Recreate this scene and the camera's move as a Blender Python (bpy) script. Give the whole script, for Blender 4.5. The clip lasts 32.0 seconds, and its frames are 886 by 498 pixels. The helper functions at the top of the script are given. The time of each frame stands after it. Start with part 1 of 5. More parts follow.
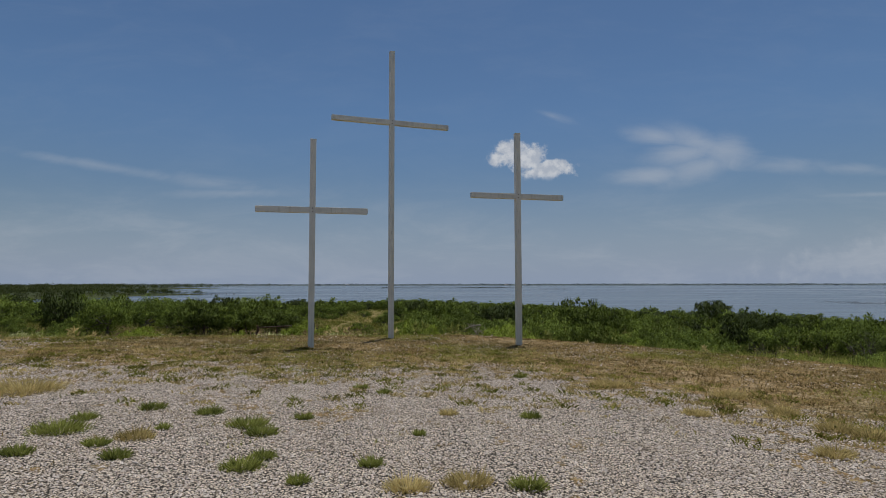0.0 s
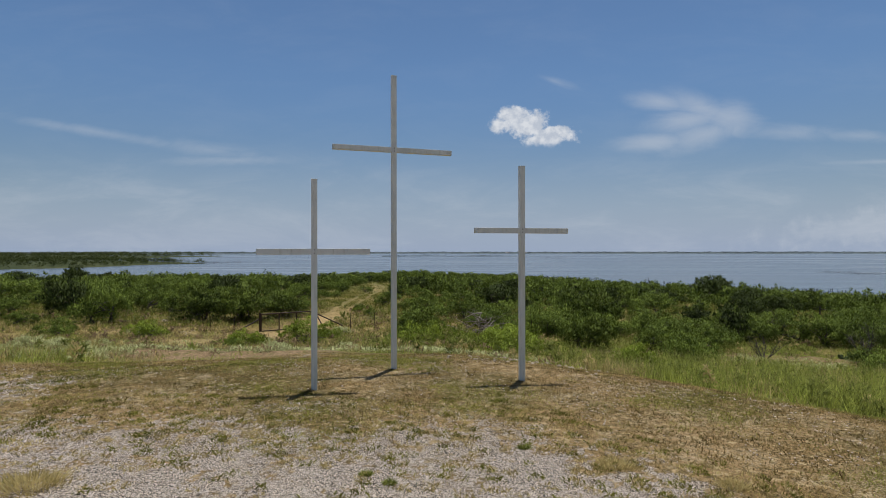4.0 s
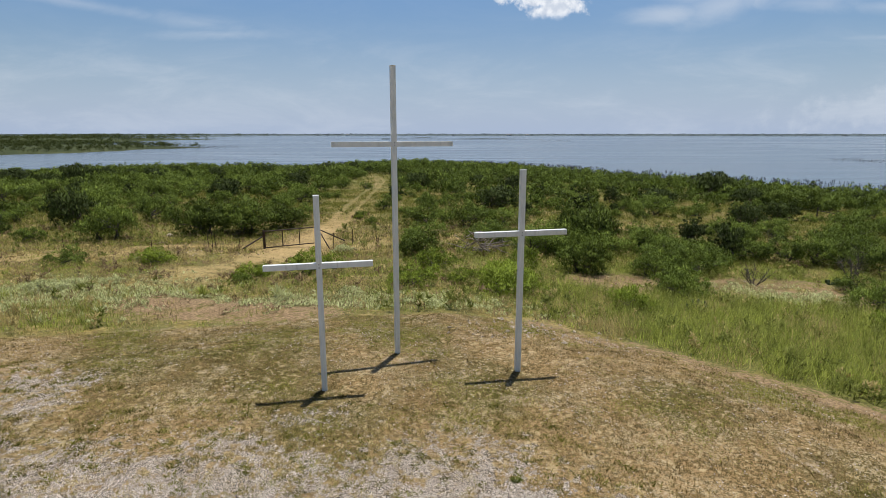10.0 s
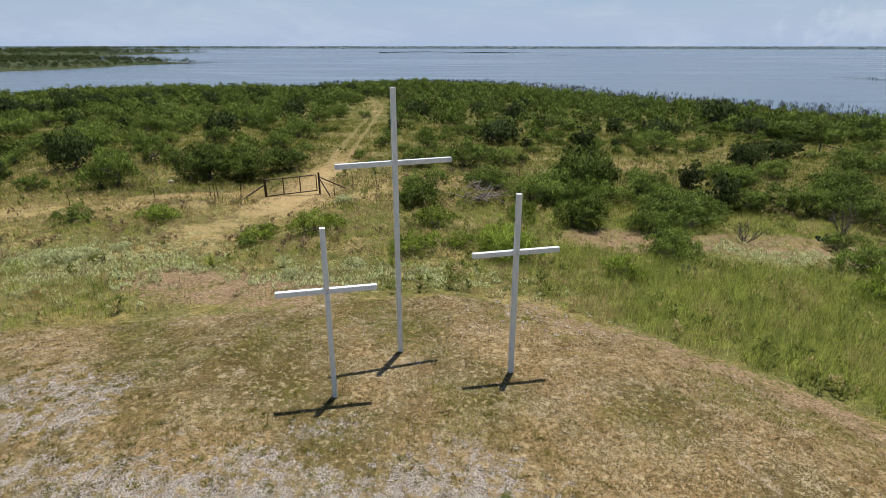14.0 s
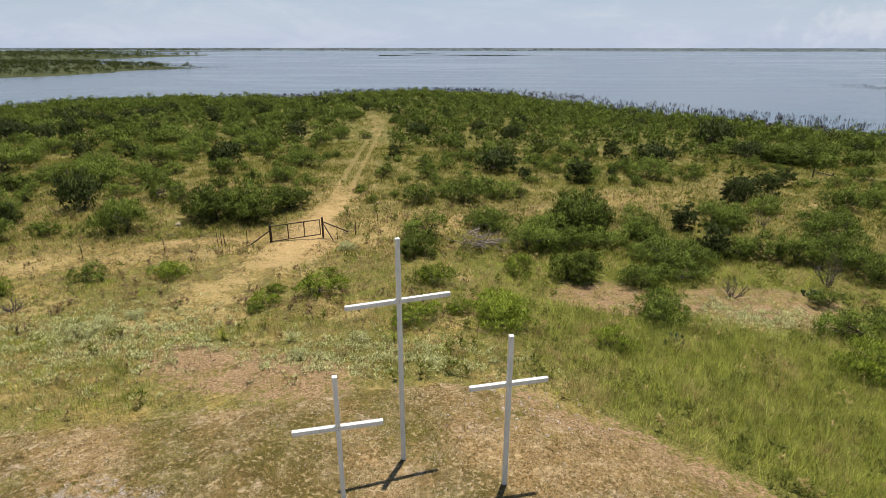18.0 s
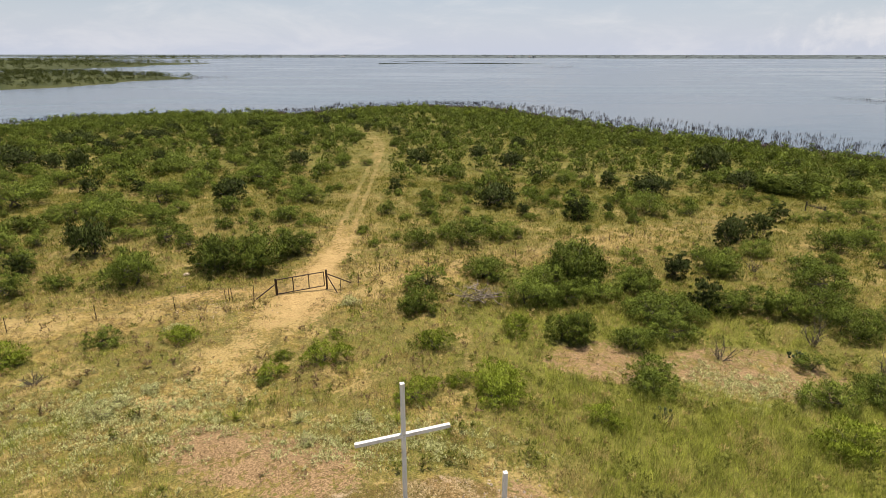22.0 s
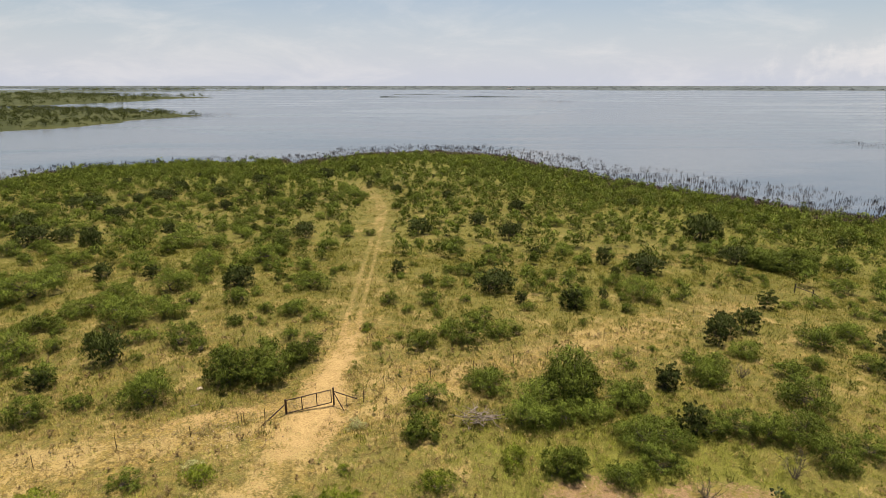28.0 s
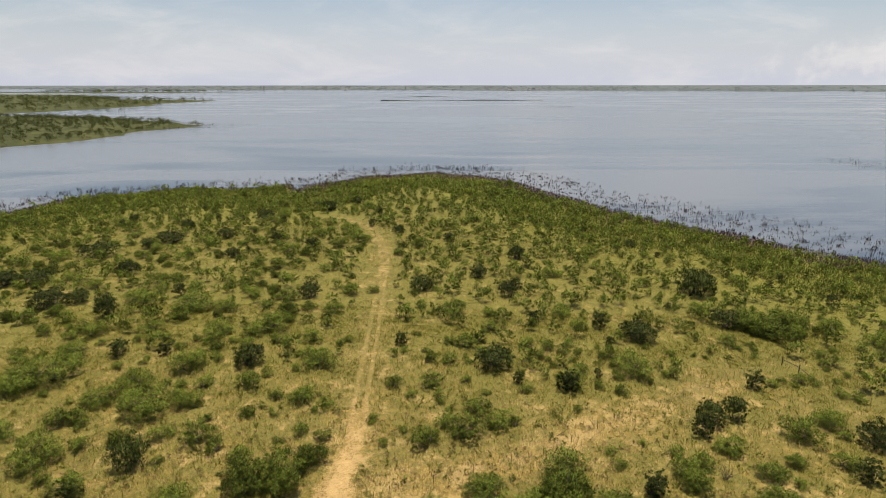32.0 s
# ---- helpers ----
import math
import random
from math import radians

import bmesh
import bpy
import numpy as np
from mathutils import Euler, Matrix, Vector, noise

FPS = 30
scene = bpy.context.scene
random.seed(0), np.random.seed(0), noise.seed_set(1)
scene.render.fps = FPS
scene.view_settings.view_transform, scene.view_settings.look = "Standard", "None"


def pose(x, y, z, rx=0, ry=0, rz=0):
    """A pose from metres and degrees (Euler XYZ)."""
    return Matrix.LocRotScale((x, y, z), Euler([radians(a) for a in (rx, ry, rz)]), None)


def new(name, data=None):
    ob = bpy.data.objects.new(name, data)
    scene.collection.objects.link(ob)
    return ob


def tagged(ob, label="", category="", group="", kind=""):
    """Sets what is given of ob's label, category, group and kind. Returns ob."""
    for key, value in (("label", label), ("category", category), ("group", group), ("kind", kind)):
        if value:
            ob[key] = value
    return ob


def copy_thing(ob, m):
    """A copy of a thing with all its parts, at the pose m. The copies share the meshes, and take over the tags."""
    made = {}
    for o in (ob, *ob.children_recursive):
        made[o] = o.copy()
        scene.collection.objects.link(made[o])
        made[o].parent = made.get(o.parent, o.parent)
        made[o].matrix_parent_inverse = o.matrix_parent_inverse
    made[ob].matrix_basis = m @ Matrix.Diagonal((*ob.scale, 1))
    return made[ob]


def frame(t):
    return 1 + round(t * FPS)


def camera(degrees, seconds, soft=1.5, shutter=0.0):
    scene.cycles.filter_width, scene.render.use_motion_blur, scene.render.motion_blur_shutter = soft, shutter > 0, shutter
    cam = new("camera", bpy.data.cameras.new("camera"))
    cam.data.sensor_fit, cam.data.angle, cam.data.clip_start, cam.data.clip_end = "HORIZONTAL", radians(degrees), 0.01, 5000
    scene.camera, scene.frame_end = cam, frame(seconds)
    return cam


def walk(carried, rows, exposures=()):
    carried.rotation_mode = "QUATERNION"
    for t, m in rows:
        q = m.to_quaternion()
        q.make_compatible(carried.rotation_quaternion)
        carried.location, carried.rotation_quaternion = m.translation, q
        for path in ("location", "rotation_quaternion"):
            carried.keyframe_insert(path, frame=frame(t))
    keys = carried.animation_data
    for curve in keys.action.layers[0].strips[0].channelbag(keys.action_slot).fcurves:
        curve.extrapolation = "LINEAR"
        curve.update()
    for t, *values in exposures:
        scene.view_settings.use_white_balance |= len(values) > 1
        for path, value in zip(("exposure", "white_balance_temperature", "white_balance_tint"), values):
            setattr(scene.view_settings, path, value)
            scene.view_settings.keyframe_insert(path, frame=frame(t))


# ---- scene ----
# the camera: a drone that climbs straight up from the gravel lot
cam = camera(76.96, 32.0, soft=0.6)
# seconds, x, y, z, yaw, pitch, roll
ROWS = [
    (0.0, -0.010, 0.018, 1.500, -0.085, 3.512, -0.094),
    (0.5, -0.019, 0.032, 1.646, -0.071, 1.783, -0.089),
    (1.0, -0.028, 0.044, 1.815, -0.059, 1.505, -0.083),
    (1.5, -0.035, 0.056, 2.007, -0.047, 1.506, -0.078),
    (2.0, -0.042, 0.066, 2.206, -0.036, 1.517, -0.073),
    (2.5, -0.048, 0.075, 2.414, -0.026, 1.498, -0.068),
    (4.5, -0.065, 0.100, 3.289, 0.004, -0.971, -0.049),
    (5.0, -0.068, 0.104, 3.517, 0.010, -2.589, -0.044),
    (5.5, -0.070, 0.106, 3.737, 0.015, -4.366, -0.040),
    (6.0, -0.072, 0.107, 3.956, 0.020, -5.634, -0.035),
    (6.5, -0.074, 0.107, 4.187, 0.023, -6.255, -0.031),
    (7.0, -0.075, 0.106, 4.413, 0.027, -6.447, -0.027),
    (7.5, -0.075, 0.103, 4.639, 0.029, -6.729, -0.023),
    (8.0, -0.076, 0.100, 4.869, 0.031, -7.190, -0.019),
    (8.5, -0.076, 0.095, 5.107, 0.033, -8.022, -0.015),
    (9.0, -0.075, 0.090, 5.349, 0.033, -9.164, -0.012),
    (9.5, -0.075, 0.083, 5.606, 0.034, -10.548, -0.008),
    (10.0, -0.074, 0.076, 5.859, 0.034, -11.811, -0.005),
    (10.5, -0.073, 0.067, 6.086, 0.034, -12.805, -0.002),
    (11.0, -0.072, 0.058, 6.324, 0.033, -14.089, 0.002),
    (11.5, -0.071, 0.048, 6.573, 0.032, -15.293, 0.004),
    (12.0, -0.070, 0.037, 6.869, 0.030, -16.457, 0.007),
    (12.5, -0.069, 0.025, 7.225, 0.028, -17.630, 0.010),
    (13.0, -0.067, 0.013, 7.607, 0.026, -18.774, 0.012),
    (13.5, -0.066, -0.000, 8.003, 0.024, -19.937, 0.015),
    (14.0, -0.065, -0.014, 8.399, 0.021, -20.149, 0.017),
    (14.5, -0.064, -0.028, 8.832, 0.019, -20.142, 0.019),
    (16.5, -0.062, -0.091, 10.803, 0.007, -20.092, 0.025),
    (17.0, -0.062, -0.107, 11.289, 0.004, -20.067, 0.026),
    (17.5, -0.062, -0.124, 11.780, 0.000, -20.052, 0.027),
    (18.0, -0.063, -0.140, 12.281, -0.003, -20.037, 0.028),
    (18.5, -0.064, -0.157, 12.802, -0.006, -20.032, 0.029),
    (19.0, -0.065, -0.174, 13.311, -0.009, -20.017, 0.029),
    (19.5, -0.067, -0.190, 13.848, -0.012, -20.010, 0.029),
    (20.0, -0.070, -0.207, 14.418, -0.015, -20.013, 0.030),
    (20.5, -0.073, -0.223, 14.985, -0.017, -20.026, 0.029),
    (21.0, -0.076, -0.239, 15.567, -0.020, -19.969, 0.029),
    (21.5, -0.080, -0.254, 16.138, -0.022, -19.752, 0.029),
    (22.0, -0.085, -0.269, 16.701, -0.024, -19.475, 0.028),
    (22.5, -0.090, -0.284, 17.260, -0.025, -19.048, 0.027),
    (23.0, -0.097, -0.297, 17.819, -0.027, -18.571, 0.026),
    (23.5, -0.103, -0.310, 18.381, -0.028, -18.099, 0.024),
    (24.0, -0.111, -0.322, 18.934, -0.028, -17.626, 0.023),
    (24.5, -0.119, -0.333, 19.530, -0.028, -17.153, 0.021),
    (25.0, -0.128, -0.343, 20.201, -0.028, -16.721, 0.019),
    (25.5, -0.139, -0.351, 20.930, -0.028, -16.618, 0.017),
    (27.5, -0.188, -0.370, 24.618, -0.019, -16.671, 0.006),
    (28.0, -0.203, -0.371, 25.917, -0.016, -16.684, 0.002),
    (28.5, -0.219, -0.370, 27.216, -0.012, -16.708, -0.001),
    (29.0, -0.236, -0.366, 28.436, -0.007, -16.731, -0.005),
    (29.5, -0.254, -0.361, 29.827, -0.002, -16.735, -0.009),
    (30.0, -0.274, -0.353, 31.331, 0.004, -16.758, -0.014),
    (30.5, -0.294, -0.343, 32.777, 0.011, -16.800, -0.018),
    (31.0, -0.316, -0.330, 34.499, 0.019, -16.841, -0.023),
    (31.5, -0.340, -0.314, 36.704, 0.028, -16.893, -0.028),
    (32.0, -0.364, -0.296, 39.331, 0.037, -16.874, -0.034),
]
# seconds, stops, kelvin, tint: the picture brightens and warms as the sky leaves it
EXPOSURES = [(0.0, -0.88, 6050, 10), (1.0, -0.78, 6060, 10), (2.5, -0.7, 6080, 10), (4.5, -0.46, 6100, 10), (6.0, -0.29, 6130, 10), (9.0, -0.19, 6150, 10), (13.0, -0.14, 5920, 10), (15.0, -0.09, 6050, 10), (19.0, 0.11, 6720, 13), (25.0, 0.21, 7400, 15), (32.0, 0.19, 7500, 15)]
walk(cam, [(t, pose(x, y, z, 90 + pitch, -roll, yaw)) for t, x, y, z, yaw, pitch, roll in ROWS], EXPOSURES)

# ---- light: a high noon sun before the camera, slightly to its right ----
SUN = Vector((0.066, 0.172, 0.983)).normalized()
sun_data = bpy.data.lights.new("sun", "SUN")
sun_data.energy, sun_data.angle, sun_data.color = 5.0, radians(0.53), (1.0, 0.95, 0.88)
sun_lamp = new("sun", sun_data)
sun_lamp.rotation_euler = SUN.to_track_quat("Z", "Y").to_euler()


class Nodes:
    """Short hand for building a node tree."""

    def __init__(self, tree):
        self.tree = tree
        tree.nodes.clear()

    def add(self, kind, **given):
        node = self.tree.nodes.new(kind)
        for key, value in given.items():
            setattr(node, key, value)
        return node

    def put(self, socket, value):
        if hasattr(value, "is_output"):
            self.tree.links.new(value, socket)
        elif isinstance(value, (tuple, list)) and len(value) == 3 and len(socket.default_value) == 4:
            socket.default_value = (*value, 1.0)
        else:
            socket.default_value = value

    def math(self, op, a, b=0.0, c=0.0, clamp=False):
        node = self.add("ShaderNodeMath", operation=op, use_clamp=clamp)
        for n, v in enumerate((a, b, c)):
            self.put(node.inputs[n], v)
        return node.outputs[0]

    def mix(self, factor, a, b):
        node = self.add("ShaderNodeMix", data_type="RGBA")
        self.put(node.inputs[0], factor)
        self.put(node.inputs[6], a)
        self.put(node.inputs[7], b)
        return node.outputs[2]

    def noise(self, vector, scale, detail=4.0, rough=0.55, distort=0.0, colour=False):
        node = self.add("ShaderNodeTexNoise")
        if vector is not None:
            self.put(node.inputs["Vector"], vector)
        self.put(node.inputs["Scale"], scale)
        self.put(node.inputs["Detail"], detail)
        self.put(node.inputs["Roughness"], rough)
        self.put(node.inputs["Distortion"], distort)
        return node.outputs["Color" if colour else "Fac"]

    def step(self, value, low, high):
        node = self.add("ShaderNodeMapRange", interpolation_type="SMOOTHSTEP")
        for n, v in enumerate((value, low, high, 0.0, 1.0)):
            self.put(node.inputs[n], v)
        return node.outputs[0]

    def scaled(self, vector, sx, sy, sz):
        node = self.add("ShaderNodeMapping")
        self.put(node.inputs["Vector"], vector)
        self.put(node.inputs["Scale"], (sx, sy, sz))
        return node.outputs[0]

    def bump(self, height, strength, distance):
        node = self.add("ShaderNodeBump")
        self.put(node.inputs["Height"], height)
        self.put(node.inputs["Strength"], strength)
        self.put(node.inputs["Distance"], distance)
        return node.outputs[0]


def make_sky():
    world = bpy.data.worlds.new("sky")
    scene.world = world
    world.use_nodes = True
    n = Nodes(world.node_tree)
    sky = n.add("ShaderNodeTexSky", sky_type="NISHITA", sun_disc=False, sun_elevation=math.asin(SUN.z), sun_rotation=math.atan2(SUN.x, SUN.y), air_density=1.0, dust_density=0.8, ozone_density=1.2, altitude=500.0)
    way = n.add("ShaderNodeTexCoord").outputs["Generated"]
    split = n.add("ShaderNodeSeparateXYZ")
    n.put(split.inputs[0], way)
    x, y, z = split.outputs
    ahead = n.math("MAXIMUM", y, 0.05)
    u, v = n.math("DIVIDE", x, ahead), n.math("DIVIDE", z, ahead)
    flat = n.add("ShaderNodeCombineXYZ")
    n.put(flat.inputs[0], u), n.put(flat.inputs[1], v)
    flat = flat.outputs[0]

    def oval(cu, cv, ru, rv, slant=0.0):
        du, dv = n.math("SUBTRACT", u, cu), n.math("SUBTRACT", v, cv)
        dv = n.math("MULTIPLY_ADD", du, -slant, dv)
        a, b = n.math("DIVIDE", du, ru), n.math("DIVIDE", dv, rv)
        return n.math("SQRT", n.math("MULTIPLY_ADD", a, a, n.math("MULTIPLY", b, b)))

    def most(*values):
        top = values[0]
        for value in values[1:]:
            top = n.math("MAXIMUM", top, value)
        return top

    # the small fair-weather cumulus
    puff = n.noise(flat, 38.0, 6.0, 0.62)
    body = most(*[n.math("SUBTRACT", 1.0, oval(*o)) for o in ((0.125, 0.243, 0.035, 0.02), (0.105, 0.225, 0.03, 0.016), (0.155, 0.225, 0.045, 0.027), (0.2, 0.212, 0.045, 0.018), (0.185, 0.2, 0.05, 0.016))])
    cumulus = n.step(n.math("MULTIPLY_ADD", n.math("SUBTRACT", puff, 0.5), 2.0, body), -0.02, 0.5)
    cumulus = n.math("MULTIPLY", cumulus, n.step(v, 0.178, 0.2))
    # ice-cloud wisps
    wisp = n.noise(n.scaled(flat, 1.0, 2.6, 1.0), 9.0, 7.0, 0.6, 0.6)
    streak = most(*[n.math("SUBTRACT", 1.0, oval(*o)) for o in ((0.39, 0.268, 0.08, 0.022, -0.12), (0.465, 0.256, 0.09, 0.034, -0.25), (0.51, 0.236, 0.07, 0.046, 0.0), (0.47, 0.209, 0.1, 0.034, 0.25), (0.38, 0.194, 0.1, 0.022, 0.08), (0.44, 0.235, 0.1, 0.03, 0.1))])
    cirrus = n.math("MULTIPLY", n.step(n.math("MULTIPLY_ADD", n.math("SUBTRACT", wisp, 0.5), 1.1, streak), -0.1, 1.1), 0.5)
    streak = most(*[n.math("SUBTRACT", 1.0, oval(*o)) for o in ((-0.62, 0.214, 0.28, 0.016, -0.176), (-0.42, 0.182, 0.14, 0.022, -0.12), (-0.38, 0.163, 0.18, 0.014, 0.0), (0.62, 0.212, 0.18, 0.022, -0.02), (0.75, 0.206, 0.14, 0.016, -0.03), (0.8, 0.16, 0.2, 0.008, 0.03), (0.2, 0.305, 0.06, 0.012, -0.3))])
    left = n.math("MULTIPLY", n.step(n.math("MULTIPLY_ADD", n.math("SUBTRACT", wisp, 0.5), 1.4, streak), 0.1, 1.2), 0.3)
    # thin high veil and a low bank over the far shore
    veil = n.math("MULTIPLY", n.step(n.noise(n.scaled(flat, 1.0, 3.5, 1.0), 4.2, 7.0, 0.66, 0.4), 0.42, 0.72), n.math("MULTIPLY_ADD", n.step(v, 0.08, 0.2), -0.24, 0.28))
    heap = n.noise(flat, 22.0, 6.0, 0.6)
    bank = n.math("SUBTRACT", 1.0, oval(0.78, 0.045, 0.34, 0.055, 0.12))
    bank = n.math("MULTIPLY", n.step(n.math("MULTIPLY_ADD", n.math("SUBTRACT", heap, 0.5), 1.8, bank), 0.25, 0.8), 0.33)
    haze = n.math("MULTIPLY", n.math("SUBTRACT", 1.0, n.step(v, -0.03, 0.21)), 0.9)
    thin = n.math("ADD", n.math("ADD", cirrus, left), n.math("ADD", veil, bank), clamp=True)
    thin = n.math("MULTIPLY", thin, n.step(y, 0.05, 0.2))
    deep = n.add("ShaderNodeMix", data_type="RGBA", blend_type="MULTIPLY")
    n.put(deep.inputs[0], n.math("MULTIPLY", n.step(z, 0.04, 0.32), n.step(y, 0.2, 0.6)))
    n.put(deep.inputs[6], sky.outputs[0]), n.put(deep.inputs[7], (1.1, 1.27, 1.38))
    colour = n.mix(haze, deep.outputs[2], (5.65, 6.75, 8.75))
    colour = n.mix(thin, colour, (9.0, 9.4, 9.9))
    shade = n.mix(n.step(n.noise(flat, 60.0, 4.0), 0.35, 0.65), (8.5, 9.0, 9.8), (12.0, 12.0, 12.0))
    colour = n.mix(n.math("MULTIPLY", cumulus, n.step(y, 0.05, 0.2)), colour, shade)
    back = n.add("ShaderNodeBackground")
    n.put(back.inputs[0], colour)
    back.inputs[1].default_value = 0.085
    n.tree.links.new(back.outputs[0], n.add("ShaderNodeOutputWorld").inputs[0])


make_sky()


# ---- materials ----
def material(name, roughness=0.8, metallic=0.0, specular=0.5):
    mat = bpy.data.materials.new(name)
    mat.use_nodes = True
    n = Nodes(mat.node_tree)
    shader = n.add("ShaderNodeBsdfPrincipled")
    n.put(shader.inputs["Roughness"], roughness)
    n.put(shader.inputs["Metallic"], metallic)
    n.put(shader.inputs["Specular IOR Level"], specular)
    out = n.add("ShaderNodeOutputMaterial")
    n.tree.links.new(shader.outputs[0], out.inputs[0])
    return mat, n, shader, out


def place(n):
    return n.add("ShaderNodeTexCoord").outputs["Object"]


def world_place(n):
    return n.add("ShaderNodeNewGeometry").outputs["Position"]


def leaf_material(name, dark, light, see_through=0.3, rough=0.6, deep=0.6):
    """Leaves: each clump and each plant a little different, with light through the blade."""
    mat, n, shader, out = material(name, rough, 0.0, 0.08)
    dark, light = tuple(deep * c for c in dark), tuple(0.9 * c for c in light)
    island = n.add("ShaderNodeNewGeometry").outputs["Random Per Island"]
    plant = n.add("ShaderNodeObjectInfo").outputs["Random"]
    patch, tuft = n.noise(world_place(n), 1.3, 4.0, 0.65), n.noise(world_place(n), 5.5, 3.0, 0.6)
    vary = n.math("MULTIPLY_ADD", n.math("SUBTRACT", patch, 0.5), 1.9, n.math("MULTIPLY", n.math("SUBTRACT", tuft, 0.5), 1.7))
    blend = n.math("ADD", n.math("MULTIPLY_ADD", island, 0.45, 0.14), n.math("MULTIPLY_ADD", plant, 0.3, vary), clamp=True)
    colour = n.mix(blend, dark, light)
    n.put(shader.inputs["Base Color"], colour)
    glow = n.add("ShaderNodeBsdfTranslucent")
    n.put(glow.inputs[0], colour)
    both = n.add("ShaderNodeMixShader")
    both.inputs[0].default_value = see_through
    n.tree.links.new(shader.outputs[0], both.inputs[1])
    n.tree.links.new(glow.outputs[0], both.inputs[2])
    n.tree.links.new(both.outputs[0], out.inputs[0])
    return mat


MESQUITE = leaf_material("mesquite_leaves", (0.03, 0.05, 0.008), (0.285, 0.37, 0.06), 0.24)
THICK = leaf_material("thicket_leaves", (0.022, 0.036, 0.006), (0.18, 0.235, 0.036), 0.2)
BRIGHT = leaf_material("bright_leaves", (0.075, 0.11, 0.012), (0.36, 0.45, 0.055), 0.28)
JUNIPER = leaf_material("juniper_needles", (0.009, 0.015, 0.005), (0.085, 0.115, 0.026), 0.18)
GREY_LEAF = leaf_material("sage_leaves", (0.4, 0.42, 0.17), (0.68, 0.69, 0.34), 0.3, deep=0.9)
BROWN = leaf_material("dry_forb", (0.15, 0.1, 0.052), (0.42, 0.305, 0.165), 0.4, deep=0.9)
GRASS = leaf_material("green_grass", (0.075, 0.105, 0.012), (0.54, 0.58, 0.11), 0.42, deep=0.9)
STRAW = leaf_material("dry_grass", (0.24, 0.185, 0.06), (0.72, 0.58, 0.25), 0.5, deep=0.9)
TURF = leaf_material("mown_grass", (0.1, 0.07, 0.02), (0.6, 0.43, 0.18), 0.4, deep=0.9)
WEED = leaf_material("weed_leaves", (0.085, 0.105, 0.02), (0.34, 0.36, 0.085), 0.45, deep=0.9)
RANGE = leaf_material("range_grass", (0.08, 0.085, 0.013), (0.36, 0.35, 0.07), 0.45, deep=0.9)
SHORE_GROWTH = leaf_material("shore_growth", (0.04, 0.056, 0.01), (0.2, 0.23, 0.046), 0.3)
REED = leaf_material("dead_reed", (0.03, 0.022, 0.024), (0.12, 0.086, 0.084), 0.1)
CACTUS = leaf_material("cactus_pad", (0.06, 0.09, 0.04), (0.13, 0.17, 0.09), 0.0)
FAR_LEAF = leaf_material("far_woods", (0.032, 0.045, 0.014), (0.13, 0.155, 0.042), 0.3)
# far shore trees: distance haze painted into the leaf colour as blue-grey
HORIZON_LEAF = leaf_material("hazed_woods", (0.1, 0.125, 0.135), (0.135, 0.16, 0.17), 0.5)


def bark_material(name, dark, light, scale=30.0):
    mat, n, shader, out = material(name, 0.9)
    where = place(n)
    grain = n.noise(n.scaled(where, 1.0, 1.0, 0.2), scale, 5.0, 0.65)
    n.put(shader.inputs["Base Color"], n.mix(n.step(grain, 0.3, 0.7), dark, light))
    n.put(shader.inputs["Normal"], n.bump(grain, 0.6, 0.01))
    return mat


BARK = bark_material("dark_bark", (0.05, 0.04, 0.03), (0.14, 0.115, 0.09))
ROCK = bark_material("weathered_rock", (0.3, 0.24, 0.16), (0.58, 0.48, 0.36), 12.0)
DEADWOOD = bark_material("bleached_deadwood", (0.13, 0.1, 0.075), (0.42, 0.355, 0.29))


def paint_material():
    """White paint on wood, chalky, with yellowed streaks and fine cracks."""
    mat, n, shader, out = material("white_paint", 0.55)
    where = place(n)
    streak = n.noise(n.scaled(where, 1.0, 1.0, 0.12), 14.0, 5.0, 0.6)
    stain = n.noise(where, 1.6, 4.0, 0.6)
    colour = n.mix(n.step(streak, 0.45, 0.8), (0.8, 0.8, 0.75), (0.66, 0.65, 0.58))
    colour = n.mix(n.math("MULTIPLY", n.step(stain, 0.5, 0.78), 0.5), colour, (0.56, 0.55, 0.48))
    crack = n.noise(n.scaled(where, 1.0, 1.0, 0.04), 90.0, 3.0, 0.7)
    colour = n.mix(n.math("MULTIPLY", n.step(crack, 0.63, 0.7), 0.5), colour, (0.3, 0.28, 0.25))
    n.put(shader.inputs["Base Color"], colour)
    n.put(shader.inputs["Normal"], n.bump(streak, 0.25, 0.004))
    return mat


PAINT = paint_material()


def rust_material(name, dark, light):
    mat, n, shader, out = material(name, 0.75, 0.25)
    grain = n.noise(place(n), 22.0, 5.0, 0.65)
    n.put(shader.inputs["Base Color"], n.mix(n.step(grain, 0.35, 0.68), dark, light))
    n.put(shader.inputs["Roughness"], n.math("MULTIPLY_ADD", grain, 0.4, 0.5))
    n.put(shader.inputs["Normal"], n.bump(grain, 0.4, 0.003))
    return mat


RUST = rust_material("rusted_pipe", (0.03, 0.02, 0.016), (0.085, 0.05, 0.034))
WIRE = rust_material("weathered_wire", (0.12, 0.11, 0.1), (0.24, 0.21, 0.18))


def stone_material():
    mat, n, shader, out = material("crushed_limestone", 0.9)
    info = n.add("ShaderNodeNewGeometry").outputs["Random Per Island"]
    grain = n.noise(place(n), 160.0, 3.0)
    colour = n.mix(info, (0.5, 0.42, 0.345), (0.95, 0.83, 0.715))
    n.put(shader.inputs["Base Color"], n.mix(n.math("MULTIPLY", grain, 0.4), colour, (0.4, 0.34, 0.3)))
    return mat


STONE = stone_material()


